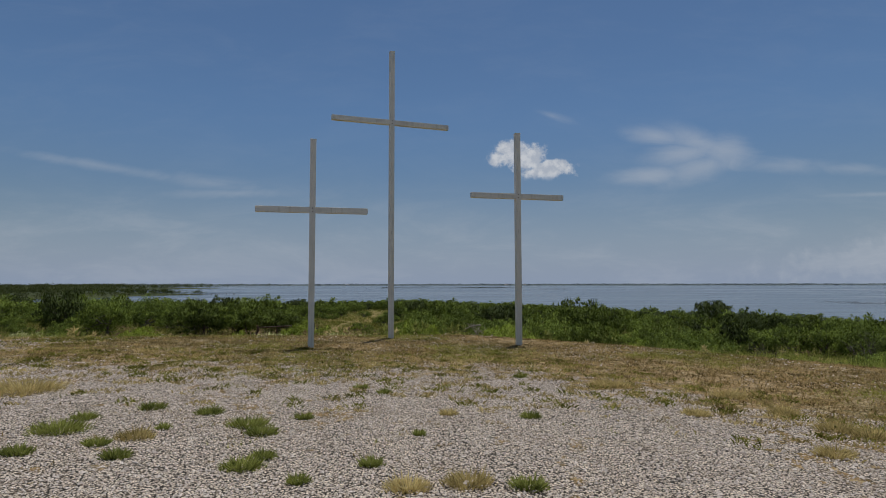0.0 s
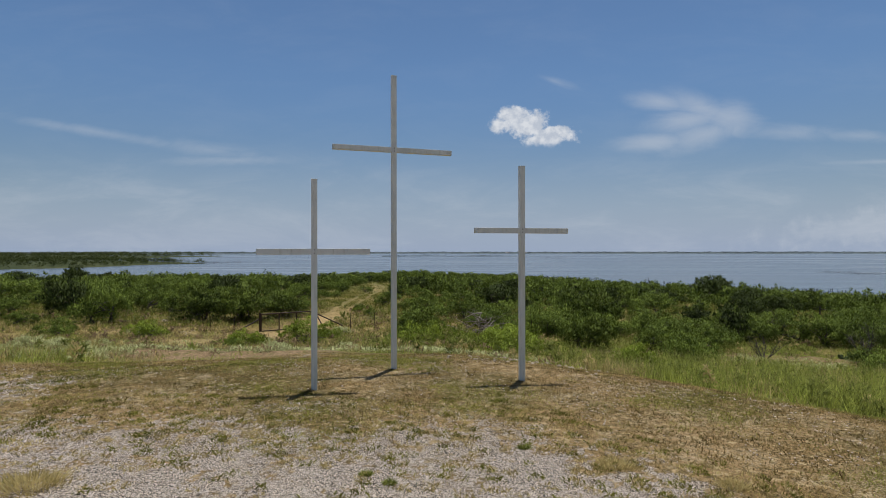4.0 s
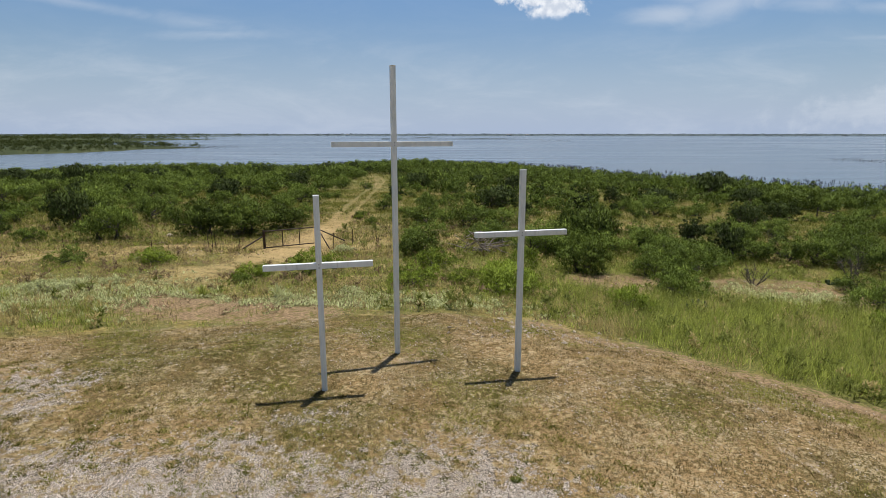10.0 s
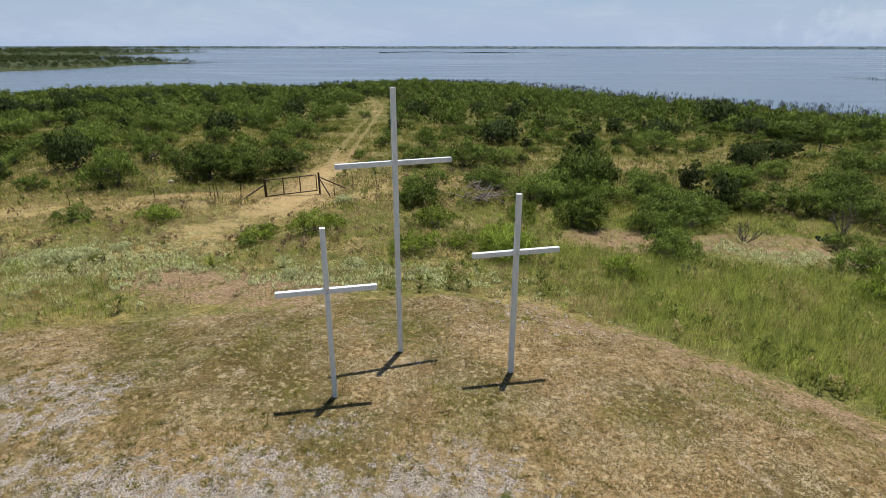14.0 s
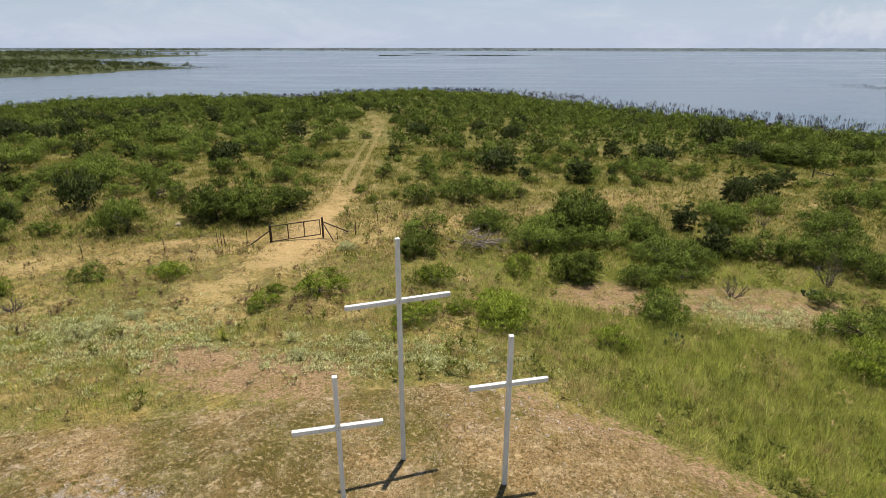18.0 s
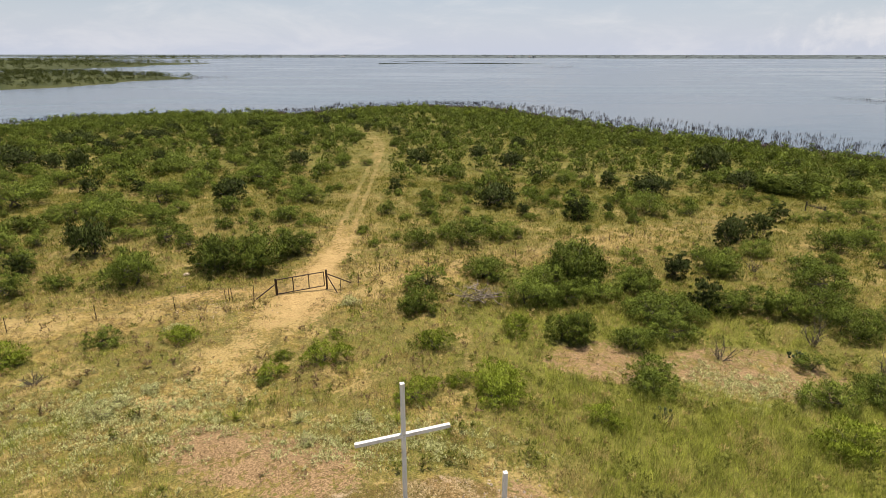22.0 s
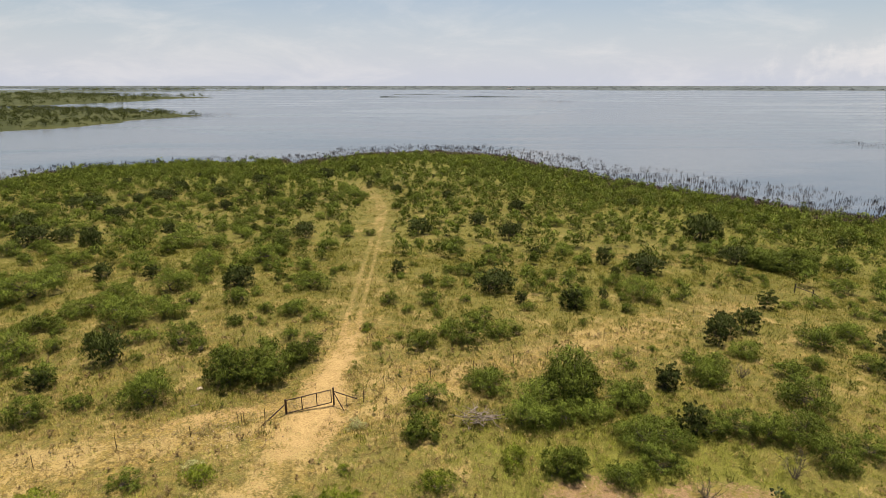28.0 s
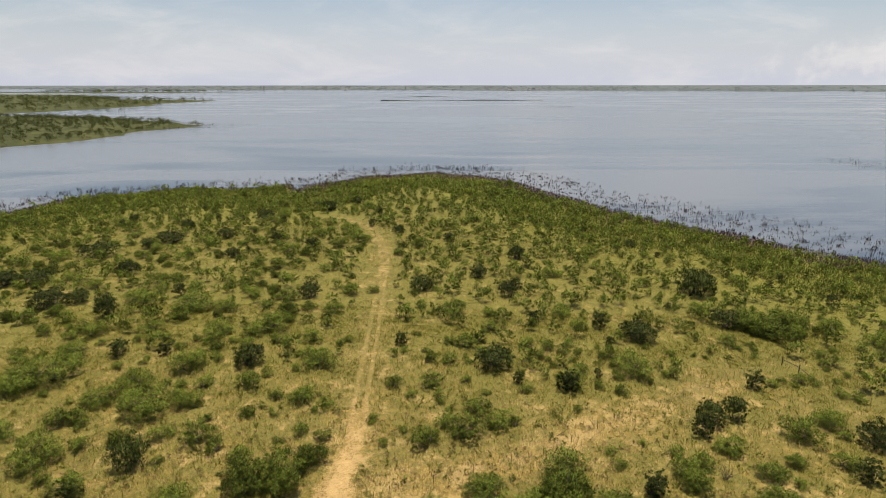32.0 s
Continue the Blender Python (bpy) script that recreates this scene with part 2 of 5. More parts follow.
def water_material():
    """Lake water: a dark body, rippled, with calm and ruffled lanes."""
    mat, n, shader, out = material("lake_water", 0.12, 0.0, 0.5)
    where = world_place(n)
    lane = n.noise(n.scaled(where, 0.0026, 0.0075, 0.0), 1.0, 4.0, 0.5, 1.6)
    thread = n.noise(n.scaled(where, 0.004, 0.04, 0.0), 1.0, 4.0, 0.6, 0.5)
    lane = n.step(n.math("MULTIPLY_ADD", thread, 0.22, n.math("MULTIPLY", lane, 0.9)), 0.42, 0.6)
    n.put(shader.inputs["Base Color"], n.mix(lane, (0.062, 0.08, 0.098), (0.155, 0.172, 0.184)))
    n.put(shader.inputs["Roughness"], n.math("MULTIPLY_ADD", lane, 0.12, 0.12))
    n.put(shader.inputs["IOR"], 1.33)
    ripple = n.noise(n.scaled(where, 0.5, 1.1, 0.0), 1.3, 4.0, 0.6)
    swell = n.noise(n.scaled(where, 0.12, 0.3, 0.0), 1.0, 3.0, 0.5)
    height = n.math("MULTIPLY_ADD", swell, 1.5, ripple)
    n.put(shader.inputs["Normal"], n.bump(height, n.math("MULTIPLY_ADD", lane, 0.06, 0.03), 0.35))
    return mat


WATER = water_material()


def ground_material():
    mat, n, shader, out = material("ground", 0.95, 0.0, 0.2)
    where = world_place(n)
    near, wide = n.add("ShaderNodeVertexColor", layer_name="cover_near"), n.add("ShaderNodeVertexColor", layer_name="cover_wide")
    a, b = n.add("ShaderNodeSeparateColor"), n.add("ShaderNodeSeparateColor")
    n.put(a.inputs[0], near.outputs[0]), n.put(b.inputs[0], wide.outputs[0])
    gravel, mown, soil = a.outputs
    sand, lush, woods = b.outputs
    broad, middle, fine, grit = n.noise(where, 0.11, 5.0, 0.6), n.noise(where, 0.75, 5.0, 0.62), n.noise(where, 4.5, 5.0, 0.65), n.noise(where, 30.0, 4.0, 0.65)
    rag = n.math("ADD", n.math("MULTIPLY", n.math("SUBTRACT", middle, 0.5), 2.2), n.math("MULTIPLY", n.math("SUBTRACT", fine, 0.5), 3.2))

    def cover(mask, gain=1.0):
        return n.step(n.math("MULTIPLY_ADD", rag, n.math("MULTIPLY", n.step(mask, 0.02, 0.35), gain), mask), 0.38, 0.62)

    # open range: straw, green growth, and bare tan earth in patches, drifts of low leaves between
    tuft, lump = n.noise(where, 11.0, 3.0, 0.7), n.noise(where, 2.2, 4.0, 0.7)
    colour = n.mix(n.step(fine, 0.38, 0.62), (0.19, 0.135, 0.035), (0.43, 0.315, 0.1))
    colour = n.mix(n.math("MULTIPLY", n.step(lump, 0.5, 0.68), 0.6), colour, (0.16, 0.105, 0.05))
    green = n.mix(n.step(grit, 0.35, 0.65), n.mix(lush, (0.06, 0.06, 0.011), (0.1, 0.112, 0.019)), n.mix(lush, (0.17, 0.155, 0.038), (0.28, 0.275, 0.062)))
    colour = n.mix(n.step(n.math("MULTIPLY_ADD", lush, 0.6, n.math("MULTIPLY_ADD", middle, 0.9, n.math("MULTIPLY_ADD", fine, 0.5, n.math("MULTIPLY", broad, 0.55)))), 0.98, 1.28), colour, green)
    clump = n.noise(where, 1.3, 5.0, 0.72)
    colour = n.mix(n.math("MULTIPLY", n.step(clump, 0.5, 0.58), 0.75), colour, n.mix(n.step(grit, 0.35, 0.65), (0.05, 0.05, 0.012), n.mix(lush, (0.16, 0.125, 0.04), (0.15, 0.155, 0.03))))
    bare = n.step(n.math("MULTIPLY_ADD", fine, 0.5, n.math("MULTIPLY_ADD", lush, -0.3, n.noise(where, 0.28, 5.0, 0.65))), 0.67, 0.78)
    colour = n.mix(n.math("MULTIPLY", bare, 0.75), colour, n.mix(grit, (0.33, 0.23, 0.09), (0.56, 0.43, 0.2)))
    colour = n.mix(n.math("MULTIPLY", n.step(tuft, 0.52, 0.62), 0.75), colour, n.mix(lush, (0.06, 0.046, 0.016), (0.05, 0.055, 0.012)))
    colour = n.mix(n.math("MULTIPLY", n.step(tuft, 0.45, 0.36), 0.5), colour, n.mix(lush, (0.42, 0.32, 0.13), (0.34, 0.32, 0.11)))
    fleck = n.step(n.noise(where, 6.5, 3.0, 0.72), 0.55, 0.63)
    colour = n.mix(n.math("MULTIPLY", fleck, n.math("MULTIPLY_ADD", lush, -0.6, 0.52)), colour, (0.6, 0.5, 0.26))
    # sandy track and worn ground
    colour = n.mix(cover(sand, 1.1), colour, n.mix(n.step(n.math("MULTIPLY_ADD", tuft, 0.5, n.math("MULTIPLY", fine, 0.6)), 0.42, 0.68), (0.58, 0.425, 0.2), (0.29, 0.195, 0.085)))
    # mown cap of the hill: olive and brown in patches, straw, pale flecks
    spot = n.math("MULTIPLY_ADD", lush, 0.75, n.math("MULTIPLY_ADD", middle, 0.7, n.math("MULTIPLY_ADD", broad, 0.4, n.math("MULTIPLY", fine, 0.5))))
    turf = n.mix(n.step(spot, 0.98, 1.2), (0.4, 0.27, 0.13), (0.135, 0.112, 0.028))
    speck = n.noise(where, 42.0, 3.0, 0.75)
    turf = n.mix(n.math("MULTIPLY", n.step(speck, 0.46, 0.56), 0.75), turf, n.mix(n.step(lump, 0.4, 0.6), (0.075, 0.053, 0.018), (0.18, 0.115, 0.046)))
    turf = n.mix(n.math("MULTIPLY", n.step(tuft, 0.5, 0.56), 0.8), turf, (0.085, 0.062, 0.019))
    turf = n.mix(n.math("MULTIPLY", n.step(n.noise(where, 7.0, 4.0, 0.7), 0.54, 0.6), 0.65), turf, (0.56, 0.44, 0.25))
    turf = n.mix(n.math("MULTIPLY", n.step(lump, 0.54, 0.66), 0.4), turf, (0.16, 0.1, 0.045))
    turf = n.mix(n.math("MULTIPLY", n.math("MULTIPLY", n.step(grit, 0.48, 0.6), n.step(middle, 0.44, 0.6)), 0.8), turf, (0.54, 0.43, 0.28))
    turf = n.mix(n.math("MULTIPLY", n.step(n.noise(where, 0.5, 5.0, 0.7), 0.58, 0.66), n.math("MULTIPLY", n.step(fine, 0.42, 0.55), 0.6)), turf, (0.58, 0.46, 0.34))
    colour = n.mix(cover(mown, 0.5), colour, turf)
    colour = n.mix(cover(soil, 1.5), colour, n.mix(n.step(n.math("MULTIPLY_ADD", tuft, 0.55, n.math("MULTIPLY", grit, 0.45)), 0.42, 0.6), (0.14, 0.09, 0.044), (0.45, 0.31, 0.18)))
    # crushed stone of the lot
    cell = n.add("ShaderNodeTexVoronoi")
    n.put(cell.inputs["Vector"], where), n.put(cell.inputs["Scale"], 58.0)
    tone = n.add("ShaderNodeSeparateColor")
    n.put(tone.inputs[0], cell.outputs["Color"])
    rock = n.mix(tone.outputs[0], (0.37, 0.29, 0.235), (1.0, 0.87, 0.74))
    rock = n.mix(n.step(cell.outputs["Distance"], 0.42, 0.66), rock, (0.05, 0.042, 0.035))
    rock = n.mix(n.math("MULTIPLY", n.step(n.noise(where, 1.1, 6.0, 0.7), 0.52, 0.68), 0.5), rock, (0.26, 0.2, 0.15))
    pebbles = cover(gravel, 1.05)
    colour = n.mix(pebbles, colour, rock)
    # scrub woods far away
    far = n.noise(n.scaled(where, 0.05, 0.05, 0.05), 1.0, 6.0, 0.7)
    colour = n.mix(n.step(woods, 0.3, 0.7), colour, n.mix(n.step(far, 0.35, 0.65), (0.04, 0.054, 0.017), (0.09, 0.1, 0.035)))
    # beyond the lake, aerial haze is painted into the ground colour, pale blue-grey
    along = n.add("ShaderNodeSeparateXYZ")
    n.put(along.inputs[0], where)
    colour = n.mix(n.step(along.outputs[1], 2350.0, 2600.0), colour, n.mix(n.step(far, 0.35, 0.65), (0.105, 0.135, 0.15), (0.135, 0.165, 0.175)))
    deep = n.add("ShaderNodeMix", data_type="RGBA", blend_type="MULTIPLY")
    deep.inputs[0].default_value = 1.0
    n.put(deep.inputs[6], colour), n.put(deep.inputs[7], (0.93, 0.91, 0.83))
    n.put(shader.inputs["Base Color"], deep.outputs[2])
    height = n.math("ADD", n.math("MULTIPLY", fine, 0.5), n.math("MULTIPLY_ADD", grit, 0.25, n.math("MULTIPLY", n.math("MULTIPLY", cell.outputs["Distance"], -0.5), pebbles)))
    n.put(shader.inputs["Normal"], n.bump(height, 0.7, 0.06))
    return mat


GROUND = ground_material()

# ---- the lie of the land ----
LAKE = -11.4
SHORE = [(-1500, -900), (-900, -250), (-400, 40), (-250, 130), (-176, 214), (-158, 250), (-110, 268), (-78, 275), (-69, 252), (-58, 285), (-40, 302), (-2, 313), (22, 296), (40, 268), (68, 211), (98, 182), (118, 155), (170, 118), (300, 50), (700, -150), (1500, -700), (1500, -6000), (-1500, -6000)]
CAPE = [(-348, 438), (-330, 462), (-316, 484), (-312, 540), (-308, 592), (-287, 640), (-292, 668), (-360, 730), (-480, 800), (-700, 860), (-1400, 900), (-1400, 300), (-600, 330)]
POINT = [(-900, 930), (-690, 905), (-640, 1010), (-622, 1085), (-598, 1200), (-640, 1260), (-575, 1490), (-690, 1530), (-900, 1600), (-1300, 2100), (-3500, 2300), (-3500, 930)]
SPIT = [(-1250, 2320), (-760, 2560), (-700, 2620), (-1000, 2640), (-3000, 2700), (-3000, 2360)]
BAR = [(-160, 1484), (40, 1494), (256, 1486), (262, 1496), (60, 1508), (-150, 1500)]
ISLET = [(-150, 1780), (0, 1800), (20, 1850), (-120, 1830)]


def inside_by(x, y, ring):
    """Metres from each place to the ring's edge, positive inside."""
    best, within = np.full(np.shape(x), 1e9), np.zeros(np.shape(x), bool)
    for (ax, ay), (bx, by) in zip(ring, ring[1:] + ring[:1]):
        dx, dy = bx - ax, by - ay
        s = np.clip(((x - ax) * dx + (y - ay) * dy) / (dx * dx + dy * dy), 0, 1)
        best = np.minimum(best, np.hypot(x - ax - s * dx, y - ay - s * dy))
        if dy:
            within ^= ((ay > y) != (by > y)) & (x < ax + (y - ay) * dx / dy)
    return np.where(within, best, -best)


def off_line(x, y, line):
    best = np.full(np.shape(x), 1e9)
    for (ax, ay), (bx, by) in zip(line, line[1:]):
        dx, dy = bx - ax, by - ay
        s = np.clip(((x - ax) * dx + (y - ay) * dy) / (dx * dx + dy * dy), 0, 1)
        best = np.minimum(best, np.hypot(x - ax - s * dx, y - ay - s * dy))
    return best


def ramp(v, low, high):
    s = np.clip((v - low) / (high - low), 0, 1)
    return s * s * (3 - 2 * s)


def waves(x, y, size, seed):
    """Smooth unevenness of about -1 to 1."""
    rng = np.random.RandomState(seed)
    total = np.zeros(np.shape(x))
    for _ in range(7):
        turn, phase, k = rng.uniform(0, 6.28), rng.uniform(0, 6.28), 6.28 / size * rng.uniform(0.6, 1.7)
        total += np.sin(k * (x * np.cos(turn) + y * np.sin(turn)) + phase)
    return total / 3.5


def brow(x):
    """How far ahead the mown cap of the hill reaches."""
    x = np.asarray(x, float)
    return np.where(x > 0, 19 - 0.15 * x - 0.045 * x * x, 19 + 0.25 * x) + 0.0 * x


def past_brow(x, y):
    x = np.asarray(x, float)
    reach = np.clip(x, -60, 24)
    slope = np.where(reach > 0, 0.15 + 0.09 * reach, 0.25)
    return (y - brow(reach) + np.where(x > 24, (x - 24) * 2.3, 0)) / np.hypot(1, slope)


def shore_distance(x, y):
    return inside_by(x + 5 * waves(x, y, 60, 3), y + 4 * waves(x, y, 45, 4), SHORE)


BERM = [(-12.2, 22.8), (-8.5, 20.6), (-4.2, 18.7)]


def ground_z(x, y):
    x, y = np.asarray(x, float), np.asarray(y, float)
    d = shore_distance(x, y)
    home = LAKE + np.where(d > 0, 0.048 * d, 0.06 * np.maximum(d, -60))
    home = np.where(home > -4.2, -3.3 - 0.9 * np.exp(-(home + 4.2) / 0.9), home)
    e = np.maximum(past_brow(x, y) + 4, 0)
    width = 21 - 4 * ramp(x, -20, -8) - 5.5 * ramp(x, -3, 8)
    hill = np.exp(-((e / width) ** 1.3))
    top = 0.11 - 0.018 * np.clip(x, -30, 12)
    z = home + (top - home) * hill
    z = z - 0.38 * np.exp(-(((x + 13) / 9) ** 2 + ((y - 45) / 8) ** 2))
    # low bank of graded soil along the left brow
    z = z + 0.2 * np.exp(-((off_line(x, y, BERM) / 1.3) ** 2))
    rough = 0.012 + 0.1 * ramp(past_brow(x, y), 0, 12)
    z = z + rough * (waves(x, y, 7, 5) + 0.5 * waves(x, y, 2.6, 6))
    for ring, most, rise in ((CAPE, 3.5, 0.05), (POINT, 3.5, 0.03), (SPIT, 3.0, 0.02), (BAR, 0.4, 0.08), (ISLET, 0.4, 0.05)):
        c = inside_by(x + 9 * waves(x, y, 70, 7), y + 9 * waves(x, y, 80, 8), ring) if ring is not BAR else inside_by(x, y, ring)
        z = np.maximum(z, LAKE + np.where(c > 0, np.minimum(rise * c + 0.15, most), np.maximum(0.06 * c, -3.5)))
    far = y - 2830 + 0.18 * x + 60 * waves(x, y, 700, 9)
    z = np.maximum(z, LAKE + np.where(far > 0, np.minimum(0.004 * far + 0.3, 4.2) + 0.6 * waves(x, y, 900, 10), np.maximum(0.05 * far, -3.5)))
    return np.maximum(z, LAKE - 3.5)


TRACK = [(-14.6, 27), (-13.4, 33), (-12.4, 38.5), (-11.9, 44), (-11.8, 51), (-11.4, 58), (-12.3, 73), (-13.1, 92), (-14.6, 118), (-15.5, 138), (-18.6, 157), (-22.5, 171), (-28, 184), (-37, 195), (-48, 200)]
FENCE = [(-42, 31), (-31.5, 35.6), (-26.5, 38.1), (-21.4, 40.0), (-17.8, 42.0)]
FENCE_ON = [(-7.8, 46.5), (-6.1, 49.5), (7.7, 55.8), (11.8, 57.6), (20, 63.3), (30.6, 69.6), (35.3, 72.7), (46, 79), (56.8, 84.2)]


def covers(x, y):
    """What lies on the ground: gravel, mown, soil, sand, lush, woods, each 0 to 1."""
    e = past_brow(x, y)
    edge = np.where(x > 1.5, 9.0 - 1.3 * (x - 1.5), 9.0)
    edge = np.where(x < -6, 9.0 + 0.3 * (x + 6), edge)
    gravel = ramp(edge - y, -3.4, 3.4)
    gravel = np.maximum(gravel, 0.64 * ramp(3.0 - np.hypot(x + 9.8, (y - 11.4) * 1.3), 0, 2.0))
    gravel = np.maximum(gravel, 0.5 * ramp(1.4 - np.hypot((x + 2.9) * 0.8, y - 10.6), 0, 1.4))
    wander = 0.5 + 1.6 * ramp(2 - x, 0, 4)
    mown = ramp(-e / wander, -1, 1)
    soil = np.exp(-(((e + 0.2) / 1.0) ** 2)) * 0.72 * ramp(x, 0, 4)
    soil = np.maximum(soil, 0.8 * ramp(1 - np.hypot((x + 8.4) / 6.4, (y - 18.4 + 0.25 * x) / 3.2), 0, 0.5))
    loose = 0.6 * ramp(1 - np.hypot((x + 16) / 2.2, (y - 25.6) / 1.3), 0, 0.5)
    bald = np.maximum(ramp(1 - np.hypot((x - 10.8) / 5, (y - 33) / 4), 0, 0.5), ramp(1 - np.hypot((x - 20.5) / 8, (y - 32) / 4.6), 0, 0.5))
    soil = np.maximum(soil, 0.62 * bald)
    worn = off_line(x, y, TRACK)
    wide = (1.15 + 1.5 * ramp(62 - y, 0, 20) - 0.3 * ramp(y, 110, 180)) * (1 + 0.3 * waves(x, y, 9, 41))
    ruts = np.exp(-(((worn - 0.85) / 0.4) ** 2))
    sand = (np.exp(-((worn / wide) ** 2)) * (1 - 0.66 * ramp(y, 52, 68)) + 0.55 * ruts * ramp(y, 52, 66)) * (0.95 - 0.54 * ramp(y, 52, 76) + 0.12 * ramp(y, 95, 130)) * (0.3 * ramp(y, 25, 31) + 0.7 * ramp(y, 36, 43))
    sand = np.maximum(sand, loose)
    strip = np.minimum(off_line(x, y, FENCE + FENCE_ON[:1]), off_line(x, y + 0.0, FENCE_ON[:-1]))
    sand = np.maximum(sand, (0.17 - 0.04 * ramp(x, -8, 6)) * np.exp(-(((strip - 1.6) / 1.9) ** 2)))
    sand = np.maximum(sand, 0.5 * ramp(1 - np.hypot((x + 20) / 8, (y - 43.5 - 0.45 * (x + 20)) / 2.0), 0, 0.6))
    d = shore_distance(x, y)
    lush = np.clip(0.42 + 0.16 * ramp(y, 60, 100) - 0.04 * ramp(4 - x, 0, 6) * ramp(30 - e, 0, 12) + 0.5 * ramp(90 - d, 0, 70) + 0.55 * ramp(x + e * 0.3, 4, 14) * ramp(26 - e, 0, 10) * ramp(e, 0, 2) - 0.26 * np.exp(-((strip / 3.8) ** 2)) - 0.18 * np.exp(-((worn / 4) ** 2)) - 0.55 * bald, 0, 1)
    cap = 0.36 + 0.55 * np.exp(-(((x + 5.8) / 2.8) ** 2 + ((y - 14.2) / 2.2) ** 2)) + 0.22 * waves(x, y, 6, 21) - 0.25 * np.exp(-(((x - 5) / 4) ** 2 + ((y - 15) / 2.5) ** 2))
    lush = np.where(mown > 0.5, np.clip(cap, 0, 1), lush)
    woods = ramp(y, 330, 420) + ramp(np.abs(x), 260, 320)
    woods = np.clip(woods, 0, 1)
    return gravel, mown, soil, sand, lush, woods


# ---- building tools ----
def quick_mesh(name, verts, faces, mat, smooth=False, normals=None):
    """A mesh from arrays: faces all have the same number of corners. normals: soft shading for leaves and grass."""
    smooth = smooth or normals is not None
    verts, faces = np.asarray(verts, np.float32), np.asarray(faces, np.int32)
    me = bpy.data.meshes.new(name)
    count, corners = faces.shape
    me.vertices.add(len(verts))
    me.vertices.foreach_set("co", verts.ravel())
    me.loops.add(count * corners)
    me.loops.foreach_set("vertex_index", faces.ravel())
    me.polygons.add(count)
    me.polygons.foreach_set("loop_start", np.arange(0, count * corners, corners, dtype=np.int32))
    me.polygons.foreach_set("use_smooth", np.full(count, smooth))
    me.update(calc_edges=True)
    me.materials.append(mat)
    if normals is not None:
        # wind each face towards the side of its soft normal
        corner = verts[faces]
        out = np.cross(corner[:, 1] - corner[:, 0], corner[:, 2] - corner[:, 0])
        turned = np.einsum("ij,ij->i", out, np.asarray(normals, np.float32)[faces[:, 0]]) < 0
        faces = np.where(turned[:, None], faces[:, ::-1], faces)
        me.loops.foreach_set("vertex_index", np.ascontiguousarray(faces).ravel())
        me.update(calc_edges=True)
        me.normals_split_custom_set_from_vertices(np.asarray(normals, np.float32))
    return me


def part(name, bm, mat, parent, label="", smooth=False):
    """Links a bmesh, or a mesh that is ready, as one part under its thing."""
    if isinstance(bm, bpy.types.Mesh):
        me = bm
    else:
        me = bpy.data.meshes.new(name)
        bm.to_mesh(me)
        bm.free()
        me.materials.append(mat)
        for p in me.polygons:
            p.use_smooth = smooth
    ob = new(name, me)
    ob.parent = parent
    return tagged(ob, label)


def stuff(name, me, label, category):
    return tagged(new(name, me), label, category, kind="stuff")


def tubes(paths, sides=5):
    """Tapered tubes along lists of (point, radius)."""
    verts, faces = [], []
    for path in paths:
        start = len(verts)
        for k, (p, r) in enumerate(path):
            a, b = path[max(k - 1, 0)][0], path[min(k + 1, len(path) - 1)][0]
            along = (Vector(b) - Vector(a)).normalized()
            side = along.orthogonal().normalized()
            other = along.cross(side)
            for s in range(sides):
                angle = 6.2832 * s / sides
                verts.append(Vector(p) + r * (math.cos(angle) * side + math.sin(angle) * other))
        for k in range(len(path) - 1):
            for s in range(sides):
                i, j = start + k * sides + s, start + k * sides + (s + 1) % sides
                faces.append((i, j, j + sides, i + sides))
    return verts, faces


def box_bm(size, bevel=0.0, at=(0, 0, 0), turn=None):
    bm = bmesh.new()
    bmesh.ops.create_cube(bm, size=1.0)
    bmesh.ops.scale(bm, vec=size, verts=bm.verts)
    if bevel:
        bmesh.ops.bevel(bm, geom=bm.edges[:], offset=bevel, segments=2, affect="EDGES", profile=0.6)
    bmesh.ops.transform(bm, matrix=Matrix.Translation(at) @ (turn or Matrix()), verts=bm.verts)
    return bm


def pipe_bm(a, b, radius, sides=10):
    a, b = Vector(a), Vector(b)
    bm = bmesh.new()
    bmesh.ops.create_cone(bm, cap_ends=True, segments=sides, radius1=radius, radius2=radius, depth=(b - a).length)
    bmesh.ops.transform(bm, matrix=Matrix.Translation((a + b) / 2) @ (b - a).to_track_quat("Z", "Y").to_matrix().to_4x4(), verts=bm.verts)
    return bm


def on_ground(x, y):
    return float(ground_z(np.array([x]), np.array([y]))[0])


# ---- the ground, one sheet to the horizon ----
def spread(core_low, core_high, core, mid_low, mid_high, mid, reach, growth=1.06):
    out = list(np.arange(core_low, core_high, core)) + list(np.arange(core_high, mid_high, mid))
    step, at = mid, out[-1]
    while at < reach:
        at += step
        step *= growth
        out.append(at)
    low, step, at = list(np.arange(core_low - mid, mid_low, -mid)), mid, mid_low if mid_low < core_low else core_low
    while at > -reach:
        at -= step
        step *= growth
        low.append(at)
    return np.array(sorted(set(np.round(low + out, 3))))


